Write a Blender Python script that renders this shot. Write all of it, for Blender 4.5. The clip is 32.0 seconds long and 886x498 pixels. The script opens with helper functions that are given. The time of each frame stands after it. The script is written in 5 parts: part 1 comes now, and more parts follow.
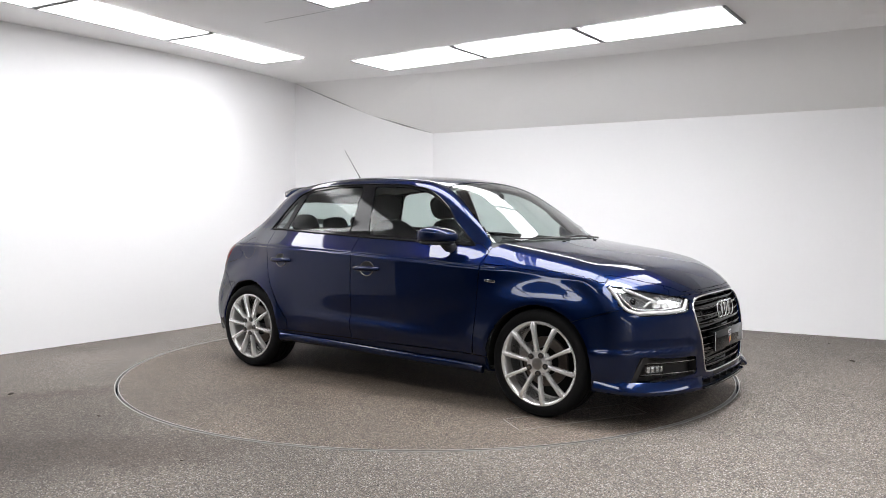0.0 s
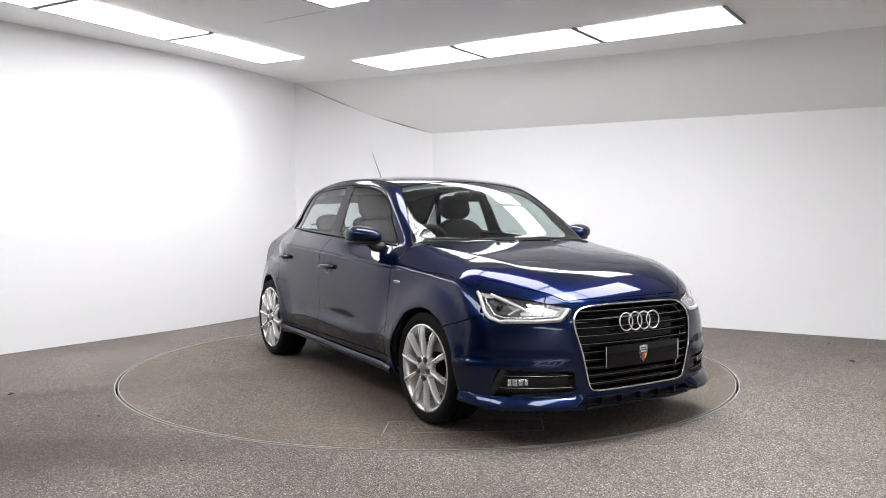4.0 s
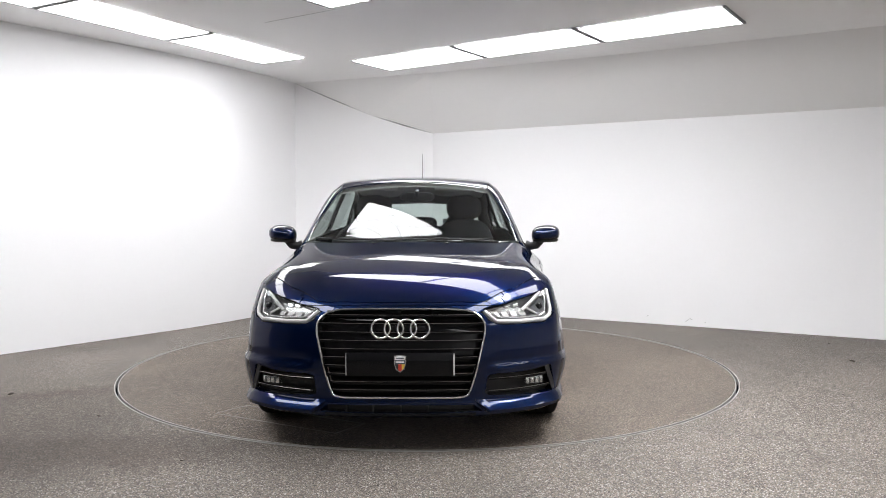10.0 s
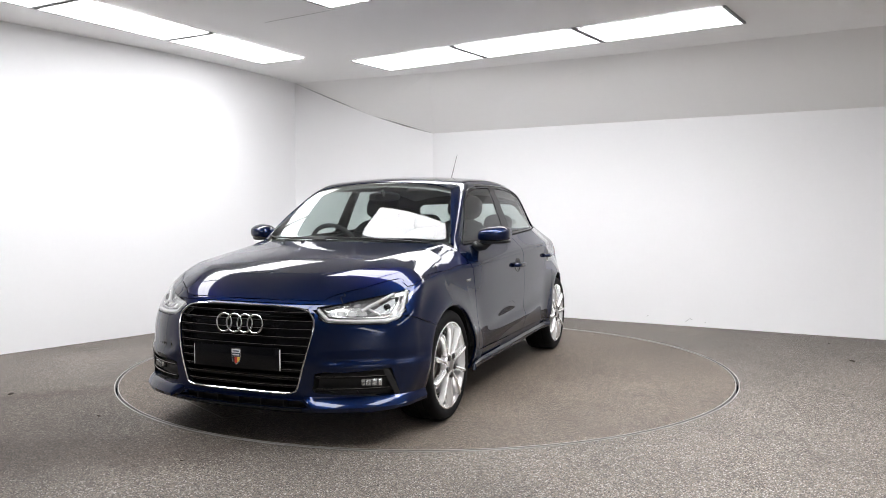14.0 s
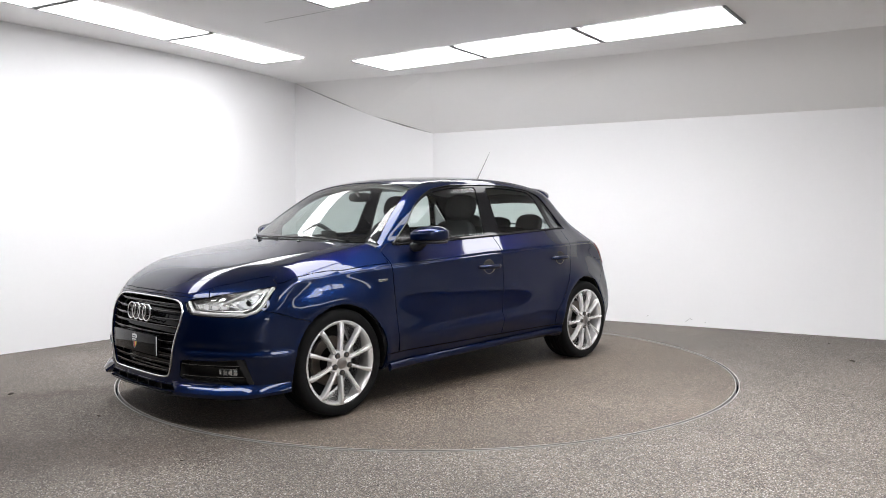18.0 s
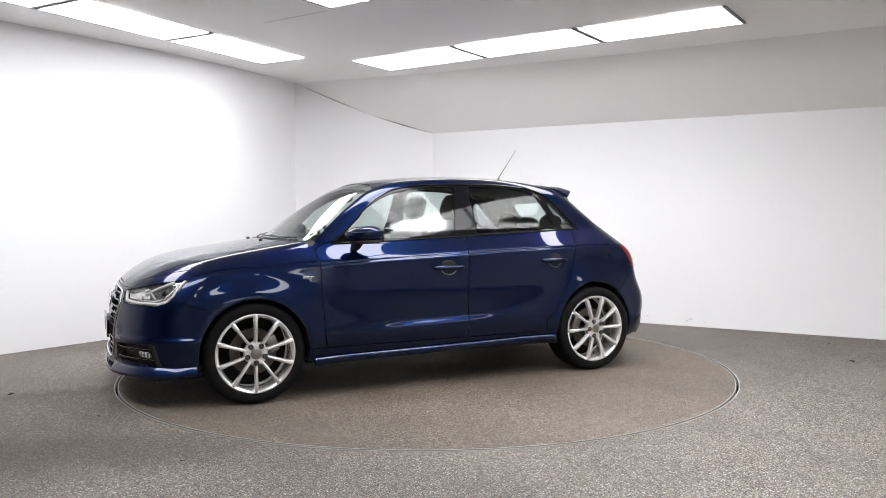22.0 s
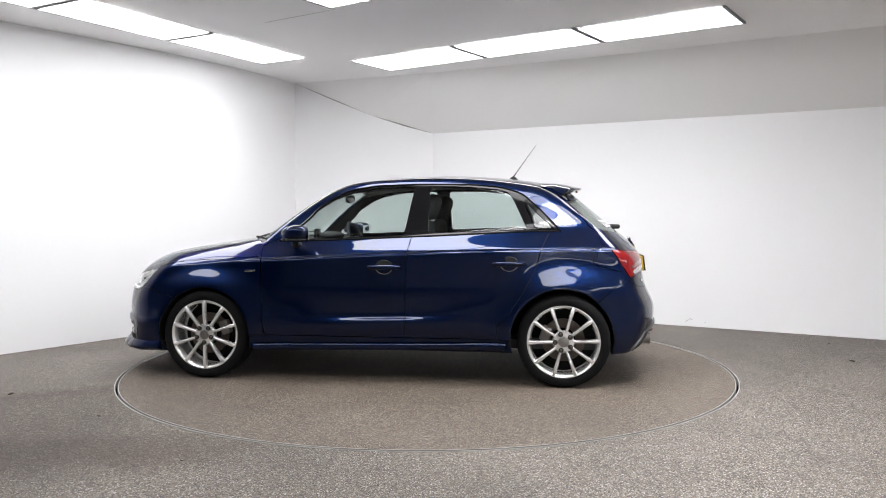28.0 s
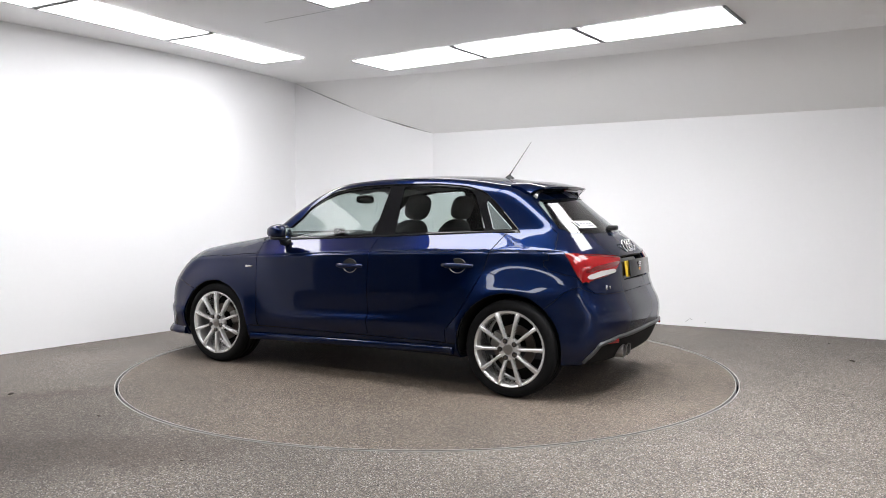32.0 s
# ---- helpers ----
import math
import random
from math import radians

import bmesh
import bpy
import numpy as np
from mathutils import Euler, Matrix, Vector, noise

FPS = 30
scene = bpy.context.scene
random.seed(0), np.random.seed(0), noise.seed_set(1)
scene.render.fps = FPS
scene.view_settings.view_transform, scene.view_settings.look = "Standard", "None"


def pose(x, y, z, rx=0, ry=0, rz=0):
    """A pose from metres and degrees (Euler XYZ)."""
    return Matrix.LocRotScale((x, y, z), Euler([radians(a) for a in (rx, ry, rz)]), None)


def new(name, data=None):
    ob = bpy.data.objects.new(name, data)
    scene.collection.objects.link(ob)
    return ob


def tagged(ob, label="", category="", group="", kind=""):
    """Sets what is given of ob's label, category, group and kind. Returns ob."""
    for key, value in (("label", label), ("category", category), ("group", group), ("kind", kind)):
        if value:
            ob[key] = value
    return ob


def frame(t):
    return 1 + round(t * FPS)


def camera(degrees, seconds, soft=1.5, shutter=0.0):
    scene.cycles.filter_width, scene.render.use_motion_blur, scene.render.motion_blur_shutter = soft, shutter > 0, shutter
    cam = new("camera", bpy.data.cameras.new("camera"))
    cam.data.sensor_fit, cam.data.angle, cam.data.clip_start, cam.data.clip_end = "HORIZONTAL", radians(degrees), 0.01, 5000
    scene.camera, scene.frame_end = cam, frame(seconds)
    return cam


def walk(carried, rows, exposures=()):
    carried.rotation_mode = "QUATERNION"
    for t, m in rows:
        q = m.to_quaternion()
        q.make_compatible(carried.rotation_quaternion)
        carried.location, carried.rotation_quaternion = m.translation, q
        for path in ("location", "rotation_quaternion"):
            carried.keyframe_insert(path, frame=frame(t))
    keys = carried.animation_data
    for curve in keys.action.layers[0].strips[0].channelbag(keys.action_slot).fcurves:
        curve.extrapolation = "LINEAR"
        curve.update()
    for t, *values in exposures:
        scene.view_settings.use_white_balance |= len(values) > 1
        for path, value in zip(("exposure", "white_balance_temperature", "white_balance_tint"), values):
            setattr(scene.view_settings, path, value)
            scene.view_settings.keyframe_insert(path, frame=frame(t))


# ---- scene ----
cam = camera(59.27, 32.0, soft=0.9)
EYE = (0.0, -5.9416, 1.1489)
TURN_0, TURN_RATE = -37.594, -5.393      # the turntable: degrees at the start, degrees a second
CAR_X, CAR_Y = 0.2324, -0.0783           # the car's middle, from the turntable's axle
VIEW = pose(*EYE, 90 - 2.615, 0, -1.0215)
walk(cam, [(0, VIEW), (32, VIEW)], [(0, 0.42), (32, 0.42)])

world = bpy.data.worlds.new("world")
world.use_nodes = True
world.node_tree.nodes["Background"].inputs[0].default_value = (0.8, 0.85, 1, 1)
world.node_tree.nodes["Background"].inputs[1].default_value = 0.02
scene.world = world
# ---- materials ----
def material(name, colour=(0.5, 0.5, 0.5), rough=0.5, metal=0.0, coat=0.0, grain=0.0, scale=40.0, bump=0.0, blotch=0.0, coat_rough=0.03, spec=0.5):
    """A principled material whose colour and relief vary at two scales."""
    m = bpy.data.materials.new(name)
    m.use_nodes = True
    t = m.node_tree
    b = t.nodes["Principled BSDF"]
    b.inputs["Base Color"].default_value = (*colour, 1)
    b.inputs["Roughness"].default_value = rough
    b.inputs["Metallic"].default_value = metal
    b.inputs["Coat Weight"].default_value = coat
    b.inputs["Coat Roughness"].default_value = coat_rough
    b.inputs["Specular IOR Level"].default_value = spec
    if grain or blotch or bump:
        co = t.nodes.new("ShaderNodeTexCoord")
        fine = t.nodes.new("ShaderNodeTexNoise")
        fine.inputs["Scale"].default_value, fine.inputs["Detail"].default_value = scale, 4
        wide = t.nodes.new("ShaderNodeTexNoise")
        wide.inputs["Scale"].default_value, wide.inputs["Detail"].default_value = scale / 25, 3
        t.links.new(co.outputs["Object"], fine.inputs["Vector"])
        t.links.new(co.outputs["Object"], wide.inputs["Vector"])
        add = t.nodes.new("ShaderNodeMath")
        add.operation = "MULTIPLY_ADD"
        t.links.new(fine.outputs["Fac"], add.inputs[0])
        add.inputs[1].default_value, add.inputs[2].default_value = grain * 2, 1 - grain - blotch
        add2 = t.nodes.new("ShaderNodeMath")
        add2.operation = "MULTIPLY_ADD"
        t.links.new(wide.outputs["Fac"], add2.inputs[0])
        add2.inputs[1].default_value = blotch * 2
        t.links.new(add.outputs[0], add2.inputs[2])
        mix = t.nodes.new("ShaderNodeVectorMath")
        mix.operation = "SCALE"
        mix.inputs[0].default_value = colour
        t.links.new(add2.outputs[0], mix.inputs["Scale"])
        t.links.new(mix.outputs[0], b.inputs["Base Color"])
        if bump:
            bu = t.nodes.new("ShaderNodeBump")
            bu.inputs["Strength"].default_value, bu.inputs["Distance"].default_value = bump, 0.002
            t.links.new(fine.outputs["Fac"], bu.inputs["Height"])
            t.links.new(bu.outputs[0], b.inputs["Normal"])
    return m


def glass(name, tint, gloss=1.0):
    """A thin pane: clear through its tint, mirror-like at a slant."""
    m = bpy.data.materials.new(name)
    m.use_nodes = True
    t = m.node_tree
    t.nodes.remove(t.nodes["Principled BSDF"])
    a, b, mix, lw, po, ma = (t.nodes.new("ShaderNode" + k) for k in ("BsdfTransparent", "BsdfGlossy", "MixShader", "LayerWeight", "Math", "Math"))
    a.inputs[0].default_value = (*tint, 1)
    b.inputs["Roughness"].default_value = 0.004
    lw.inputs[0].default_value = 0.5
    po.operation, ma.operation = "POWER", "MULTIPLY_ADD"
    po.inputs[1].default_value = 4.5
    ma.inputs[1].default_value, ma.inputs[2].default_value = 0.9, 0.055 * gloss
    t.links.new(lw.outputs["Facing"], po.inputs[0])
    t.links.new(po.outputs[0], ma.inputs[0])
    t.links.new(ma.outputs[0], mix.inputs[0])
    t.links.new(a.outputs[0], mix.inputs[1])
    t.links.new(b.outputs[0], mix.inputs[2])
    t.links.new(mix.outputs[0], t.nodes["Material Output"].inputs[0])
    return m


def lit(name, colour, strength):
    m = material(name, colour, 0.4)
    b = m.node_tree.nodes["Principled BSDF"]
    b.inputs["Emission Color"].default_value = (*colour, 1)
    b.inputs["Emission Strength"].default_value = strength
    return m


WALL = material("white_wall_paint", (0.915, 0.915, 0.928), 0.7, grain=0.01, blotch=0.02, scale=30, bump=0.05)
# dark and mid greys for unseen walls that darken the car's reflections
DIM_WALL = material("dark_reflection_wall", (0.05, 0.05, 0.052), 0.8, grain=0.02, blotch=0.05, scale=30)
MID_WALL = material("mid_reflection_wall", (0.25, 0.25, 0.252), 0.8, grain=0.02, blotch=0.05, scale=30)
GREY_WALL = material("grey_wall_paint", (0.80, 0.80, 0.80), 0.8, grain=0.02, blotch=0.04, scale=30)
CEIL = material("white_ceiling_paint", (0.945, 0.942, 0.938), 0.75, grain=0.01, blotch=0.02, scale=20)
PANEL = lit("light_panel", (0.985, 0.985, 1.0), 5.4)
PAINT = material("blue_metallic_paint", (0.0016, 0.0086, 0.044), 0.30, 0.80, 1.0, coat_rough=0.003, grain=0.05, scale=900, spec=0.05)
PAINT.node_tree.nodes["Principled BSDF"].inputs["Coat IOR"].default_value = 1.43
PAINT.node_tree.nodes["Principled BSDF"].inputs["Specular Tint"].default_value = (0.03, 0.08, 0.28, 1)
BLACK = material("black_plastic", (0.012, 0.012, 0.013), 0.45, grain=0.1, scale=300)
GLOSS = material("gloss_black", (0.006, 0.006, 0.007), 0.06, spec=0.22)
RUBBER = material("tyre_rubber", (0.007, 0.007, 0.0075), 0.75, grain=0.15, scale=120, spec=0.12)
ALLOY = material("silver_alloy", (0.88, 0.88, 0.88), 0.22, 0.72, 0.4, grain=0.04, scale=400)
CHROME = material("chrome", (0.88, 0.89, 0.90), 0.10, 1.0)
DARK = material("dark_trim", (0.02, 0.02, 0.022), 0.7, grain=0.1, scale=80)
FABRIC = material("black_seat_fabric", (0.022, 0.022, 0.024), 0.9, grain=0.2, scale=200, bump=0.2)
LINING = material("grey_roof_lining", (0.30, 0.30, 0.29), 0.9, grain=0.05, scale=200)
QUARTER = glass("dark_quarter_glass", (0.30, 0.33, 0.33))
GLASS = glass("tinted_window_glass", (0.74, 0.81, 0.79), 1.3)
SIDE_GLASS = glass("tinted_side_glass", (0.72, 0.79, 0.77), 0.75)
# ---- helpers for building ----
def mesh_of(name, bm):
    me = bpy.data.meshes.new(name)
    bm.to_mesh(me)
    bm.free()
    return me


def smooth(me, degrees=40):
    me.polygons.foreach_set("use_smooth", [True] * len(me.polygons))
    me.set_sharp_from_angle(angle=radians(degrees))
    return me


def part(name, bm, mat, parent=None, label="", angle=40):
    """One mesh object under a thing or a part."""
    me = bm if isinstance(bm, bpy.types.Mesh) else mesh_of(name, bm)
    if not me.materials:
        me.materials.append(mat)
    if angle:
        smooth(me, angle)
    ob = new(name, me)
    ob.parent = parent
    return tagged(ob, label)


def box_bm(x0, x1, y0, y1, z0, z1, bevel=0.0, segments=2):
    bm = bmesh.new()
    bmesh.ops.create_cube(bm, size=1, matrix=Matrix.LocRotScale(((x0 + x1) / 2, (y0 + y1) / 2, (z0 + z1) / 2), None, (x1 - x0, y1 - y0, z1 - z0)))
    if bevel:
        bmesh.ops.bevel(bm, geom=bm.edges[:], offset=bevel, segments=segments, affect="EDGES", profile=0.5)
    return bm


def grid_mesh(name, p, close_u=False, close_v=False):
    """A mesh from a grid of points p[u, v]."""
    nu, nv = p.shape[:2]
    i = np.arange(nu * nv).reshape(nu, nv)
    if close_u:
        i = np.vstack([i, i[:1]])
    if close_v:
        i = np.hstack([i, i[:, :1]])
    f = np.stack([i[:-1, :-1], i[1:, :-1], i[1:, 1:], i[:-1, 1:]], -1).reshape(-1, 4)
    me = bpy.data.meshes.new(name)
    me.from_pydata(p.reshape(-1, 3).tolist(), [], f.tolist())
    return me


def wall(name, line, thick=0.15, mat=WALL, label="plain white painted studio wall"):
    """An upright wall: corners (x, y, height) of its inner face, and its thickness to the outside."""
    bm = bmesh.new()
    cols = []
    for i, (x, y, h) in enumerate(line):
        a, b = line[max(i - 1, 0)], line[min(i + 1, len(line) - 1)]
        d = Vector((b[0] - a[0], b[1] - a[1])).normalized()
        o = Vector((-d.y, d.x)) * thick
        cols.append([bm.verts.new(v) for v in ((x, y, -0.05), (x, y, h), (x + o.x, y + o.y, h), (x + o.x, y + o.y, -0.05))])
    for a, b in zip(cols, cols[1:]):
        for k in range(4):
            bm.faces.new((a[k], a[(k + 1) % 4], b[(k + 1) % 4], b[k]))
    bm.faces.new(cols[0]), bm.faces.new(cols[-1][::-1])
    bmesh.ops.recalc_face_normals(bm, faces=bm.faces[:])
    return tagged(part(name, bm, mat, angle=50), label, "wall", kind="structure")


# ---- the studio ----
H = 2.70
LOW = 2.11
wall("wall_left", [(-5.4, -2.17, H), (-4.6, -1.05, H), (-3.465, 0.45, H), (-2.85, 1.27, H), (-2.45, 1.82, H), (-2.12, 2.36, H), (-1.86, 2.87, H), (-1.6, 3.45, H)])
wall("wall_chamfer", [(-1.6, 3.45, H), (-1.15, 3.46, 2.505), (-0.7, 3.47, 2.325), (-0.3, 3.485, 2.2), (0.05, 3.49, LOW)])
wall("wall_right", [(0.05, 3.49, LOW), (1.753, 2.44, LOW), (4.151, 1.016, LOW), (7.3, -0.9, LOW)])
wall("wall_behind_right", [(7.3, -0.9, H), (6.0, -9.0, H)])
wall("wall_behind", [(6.0, -9.0, H), (-6.2, -9.0, H)], mat=GREY_WALL, label="plain grey painted wall")
# unseen: stands for the unlit space the doors mirror, then a softening step
wall("wall_behind_left", [(-6.2, -9.0, H), (-6.2, -4.4, H)], mat=DIM_WALL, label="unseen dark wall, put there to darken the car's reflections")
wall("reflection_step_wall", [(-6.2, -4.4, H), (-6.2, -3.3, H), (-5.5, -2.05, H)], mat=MID_WALL, label="unseen mid-grey wall, added to soften the reflections' dark edge")

# ceiling: the flat part, and the slope down to the right wall
CREASE = [(-1.6, 3.45), (0.0, 2.75), (1.938, 1.65), (2.771, 1.13), (4.0, 0.35), (7.0, -1.6)]
bm = bmesh.new()
flat = [bm.verts.new((x, y, H)) for x, y in CREASE + [(7.3, -0.9), (7.3, -9.2), (-6.6, -9.2), (-6.6, -3.3), (-4.7, -0.95), (-3.6, 0.5), (-2.3, 2.4)]]
bm.faces.new(flat)
rim = [bm.verts.new(v) for v in ((-0.7, 3.47, 2.325), (0.05, 3.49, LOW), (1.753, 2.44, LOW), (2.75, 1.85, LOW), (4.151, 1.016, LOW), (7.3, -0.9, LOW))]
bm.faces.new((flat[0], rim[0], flat[1]))
bm.faces.new((flat[1], rim[0], rim[1], flat[2]))
bm.faces.new((flat[2], rim[1], rim[2], flat[3]))
bm.faces.new((flat[3], rim[2], rim[3], rim[4], flat[4]))
bm.faces.new((flat[4], rim[4], rim[5], flat[5]))
bm.faces.new((flat[5], rim[5], flat[6]))
bmesh.ops.triangulate(bm, faces=bm.faces[:])
bmesh.ops.recalc_face_normals(bm, faces=bm.faces[:])
ceiling = part("ceiling", bm, CEIL, angle=0)
tagged(ceiling, "white plastered ceiling sloping down to one side", "ceiling", kind="structure")


FRAME = material("light_frame_grey", (0.22, 0.22, 0.22), 0.5)


def light_panel(a, d, n, length, width):
    """A row of n flush panels: starts at a, runs along d (degrees), its width to the right of d."""
    along = Vector((math.cos(radians(d)), math.sin(radians(d)), 0))
    across = Vector((along.y, -along.x, 0))
    # the panels' prismatic diffusers throw most of their light downwards
    lamp = bpy.data.lights.new("panel_light", "AREA")
    lamp.shape, lamp.size, lamp.size_y = "RECTANGLE", length * n - 0.05, abs(width) - 0.03
    lamp.energy, lamp.spread, lamp.color = 8.5 * length * n * abs(width), radians(120), (0.985, 0.985, 1.0)
    row = new("panel_light", lamp)
    row.location = Vector((*a, H - 0.018)) + along * (length * n / 2) + across * width / 2
    row.rotation_euler.z = radians(d)
    for i in range(n):
        o = Vector((*a, H)) + along * (length * i)
        thing = new("ceiling_light")
        thing.location = o + along * length / 2 + across * width / 2 - Vector((0, 0, 0.012))
        thing.rotation_euler.z = radians(d)
        l, w = length / 2 - 0.004, width / 2 - 0.004
        part("diffuser", box_bm(-l + 0.022, l - 0.022, -w + 0.008, w - 0.008, -0.002, 0.006), PANEL, thing, "glowing white diffuser", angle=0)
        f = bmesh.new()
        for x0, x1, y0, y1 in ((-l, l, w - 0.008, w), (-l, l, -w, -w + 0.008), (-l, -l + 0.022, -w + 0.008, w - 0.008), (l - 0.022, l, -w + 0.008, w - 0.008)):
            b = box_bm(x0, x1, y0, y1, -0.006, 0.011)
            me = mesh_of("frame", b)
            f.from_mesh(me)
            bpy.data.meshes.remove(me)
        part("frame", f, FRAME, thing, "slim grey frame", angle=0)
        tagged(thing, "flush white rectangular LED panel, lit, set in the ceiling", "ceiling light", group="ceiling light panels")


light_panel((-0.786, 2.045), -35.6, 3, 1.23, -0.60)
light_panel((-1.692, 2.18), -120.5, 3, 1.25, -0.53)
light_panel((2.9, -0.62), -120.5, 3, 1.25, 0.60)
light_panel((-3.35, -1.45), -35.6, 3, 1.23, 0.60)
light_panel((-0.747, -0.006), -35, 3, 1.23, 0.60)
# two rows out of view, added to even out the room's light
light_panel((5.1, -2.0), -120.5, 3, 1.25, 0.60)
light_panel((1.2, -6.6), -35.6, 3, 1.23, 0.60)

# floor with a round hole, and the turntable in it
def gravel(name, light, dirt, dark_patches=(), tint=(1.0, 1.0, 1.0)):
    """Resin-bound gravel: small grains of several greys and browns, worn and stained in wide patches."""
    m = bpy.data.materials.new(name)
    m.use_nodes = True
    t = m.node_tree
    b = t.nodes["Principled BSDF"]
    co = t.nodes.new("ShaderNodeTexCoord")
    grain = t.nodes.new("ShaderNodeTexVoronoi")
    grain.inputs["Scale"].default_value = 205
    wide = t.nodes.new("ShaderNodeTexNoise")
    wide.inputs["Scale"].default_value, wide.inputs["Detail"].default_value, wide.inputs["Roughness"].default_value = 0.9, 6, 0.6
    for n in (grain, wide):
        t.links.new(co.outputs["Object"], n.inputs["Vector"])
    sep = t.nodes.new("ShaderNodeSeparateColor")
    t.links.new(grain.outputs["Color"], sep.inputs[0])
    ramp_ = t.nodes.new("ShaderNodeValToRGB")
    ramp_.color_ramp.elements[0].color = (0.022 * light, 0.019 * light, 0.016 * light, 1)
    ramp_.color_ramp.elements[1].color = (0.82 * light, 0.79 * light, 0.75 * light, 1)
    for at, c in ((0.22, (0.13, 0.112, 0.094)), (0.5, (0.22, 0.188, 0.16)), (0.72, (0.33, 0.26, 0.20)), (0.88, (0.42, 0.39, 0.36))):
        e = ramp_.color_ramp.elements.new(at)
        e.color = (c[0] * light, c[1] * light, c[2] * light, 1)
    t.links.new(sep.outputs[0], ramp_.inputs[0])
    k = t.nodes.new("ShaderNodeMapRange")
    k.inputs[1].default_value, k.inputs[2].default_value, k.inputs[3].default_value, k.inputs[4].default_value = 0.32, 0.66, 1 - dirt, 1.06
    t.links.new(wide.outputs["Fac"], k.inputs[0])
    mul = t.nodes.new("ShaderNodeVectorMath")
    mul.operation = "SCALE"
    t.links.new(ramp_.outputs[0], mul.inputs[0])
    t.links.new(k.outputs[0], mul.inputs["Scale"])
    # drying wet marks and other soft ovals, browner and darker
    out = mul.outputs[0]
    for (x, y), turn, (sx, sy), deep, soft in dark_patches:
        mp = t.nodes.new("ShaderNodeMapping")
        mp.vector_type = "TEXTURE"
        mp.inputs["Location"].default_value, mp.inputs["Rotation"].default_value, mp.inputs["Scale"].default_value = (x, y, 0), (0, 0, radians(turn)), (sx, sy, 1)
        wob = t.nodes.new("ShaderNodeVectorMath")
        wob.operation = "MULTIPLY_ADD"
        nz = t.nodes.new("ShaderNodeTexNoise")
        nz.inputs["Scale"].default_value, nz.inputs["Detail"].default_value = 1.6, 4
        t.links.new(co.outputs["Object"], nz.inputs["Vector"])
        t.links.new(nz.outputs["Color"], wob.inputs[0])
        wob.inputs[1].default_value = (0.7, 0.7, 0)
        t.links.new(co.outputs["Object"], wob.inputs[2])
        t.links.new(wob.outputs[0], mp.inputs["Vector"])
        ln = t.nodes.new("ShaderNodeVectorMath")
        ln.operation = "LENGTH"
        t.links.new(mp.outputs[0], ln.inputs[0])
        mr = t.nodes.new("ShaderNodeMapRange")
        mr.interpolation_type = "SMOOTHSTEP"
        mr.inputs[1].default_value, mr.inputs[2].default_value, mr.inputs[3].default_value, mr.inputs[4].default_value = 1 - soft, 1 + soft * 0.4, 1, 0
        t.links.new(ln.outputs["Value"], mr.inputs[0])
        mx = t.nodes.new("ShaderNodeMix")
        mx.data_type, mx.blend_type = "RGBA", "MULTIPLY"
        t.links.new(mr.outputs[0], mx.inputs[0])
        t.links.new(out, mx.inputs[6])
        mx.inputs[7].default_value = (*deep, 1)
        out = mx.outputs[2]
        warm = t.nodes.new("ShaderNodeVectorMath")
    warm.operation = "MULTIPLY"
    t.links.new(out, warm.inputs[0])
    warm.inputs[1].default_value = tint
    t.links.new(warm.outputs[0], b.inputs["Base Color"])
    b.inputs["Roughness"].default_value = 0.75
    bu = t.nodes.new("ShaderNodeBump")
    bu.inputs["Strength"].default_value, bu.inputs["Distance"].default_value = 0.5, 0.003
    t.links.new(grain.outputs["Distance"], bu.inputs["Height"])
    t.links.new(bu.outputs[0], b.inputs["Normal"])
    return m


# two drying wet marks; the broad third also paints in the left corner's dimness
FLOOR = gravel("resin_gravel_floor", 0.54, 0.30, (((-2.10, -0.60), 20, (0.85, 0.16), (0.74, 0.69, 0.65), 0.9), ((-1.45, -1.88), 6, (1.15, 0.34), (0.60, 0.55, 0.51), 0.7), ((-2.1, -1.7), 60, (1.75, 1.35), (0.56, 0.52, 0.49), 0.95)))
# one wide soft oval, darker and browner towards the deck's middle
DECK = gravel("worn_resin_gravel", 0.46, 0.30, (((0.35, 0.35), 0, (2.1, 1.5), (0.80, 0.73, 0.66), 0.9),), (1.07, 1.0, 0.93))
R_HOLE, R_DISC = 2.227, 2.210
N = 192
bm = bmesh.new()
inner = [bm.verts.new((R_HOLE * math.cos(2 * math.pi * i / N), R_HOLE * math.sin(2 * math.pi * i / N), 0)) for i in range(N)]
outer = []
for i in range(N):
    c, s = math.cos(2 * math.pi * i / N), math.sin(2 * math.pi * i / N)
    k = 10.5 / max(abs(c), abs(s))
    outer.append(bm.verts.new((c * k, s * k, 0)))
deep = [bm.verts.new((v.co.x, v.co.y, -0.04)) for v in inner]
for i in range(N):
    j = (i + 1) % N
    bm.faces.new((inner[i], outer[i], outer[j], inner[j]))
    bm.faces.new((inner[i], inner[j], deep[j], deep[i]))
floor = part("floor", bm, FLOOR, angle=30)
tagged(floor, "speckled grey-brown resin gravel floor", "floor", kind="structure")

turntable = new("turntable")
bm = bmesh.new()
bmesh.ops.create_cone(bm, cap_ends=True, segments=N, radius1=R_DISC, radius2=R_DISC, depth=0.04, matrix=Matrix.Translation((0, 0, -0.02)))
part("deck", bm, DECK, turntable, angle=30)
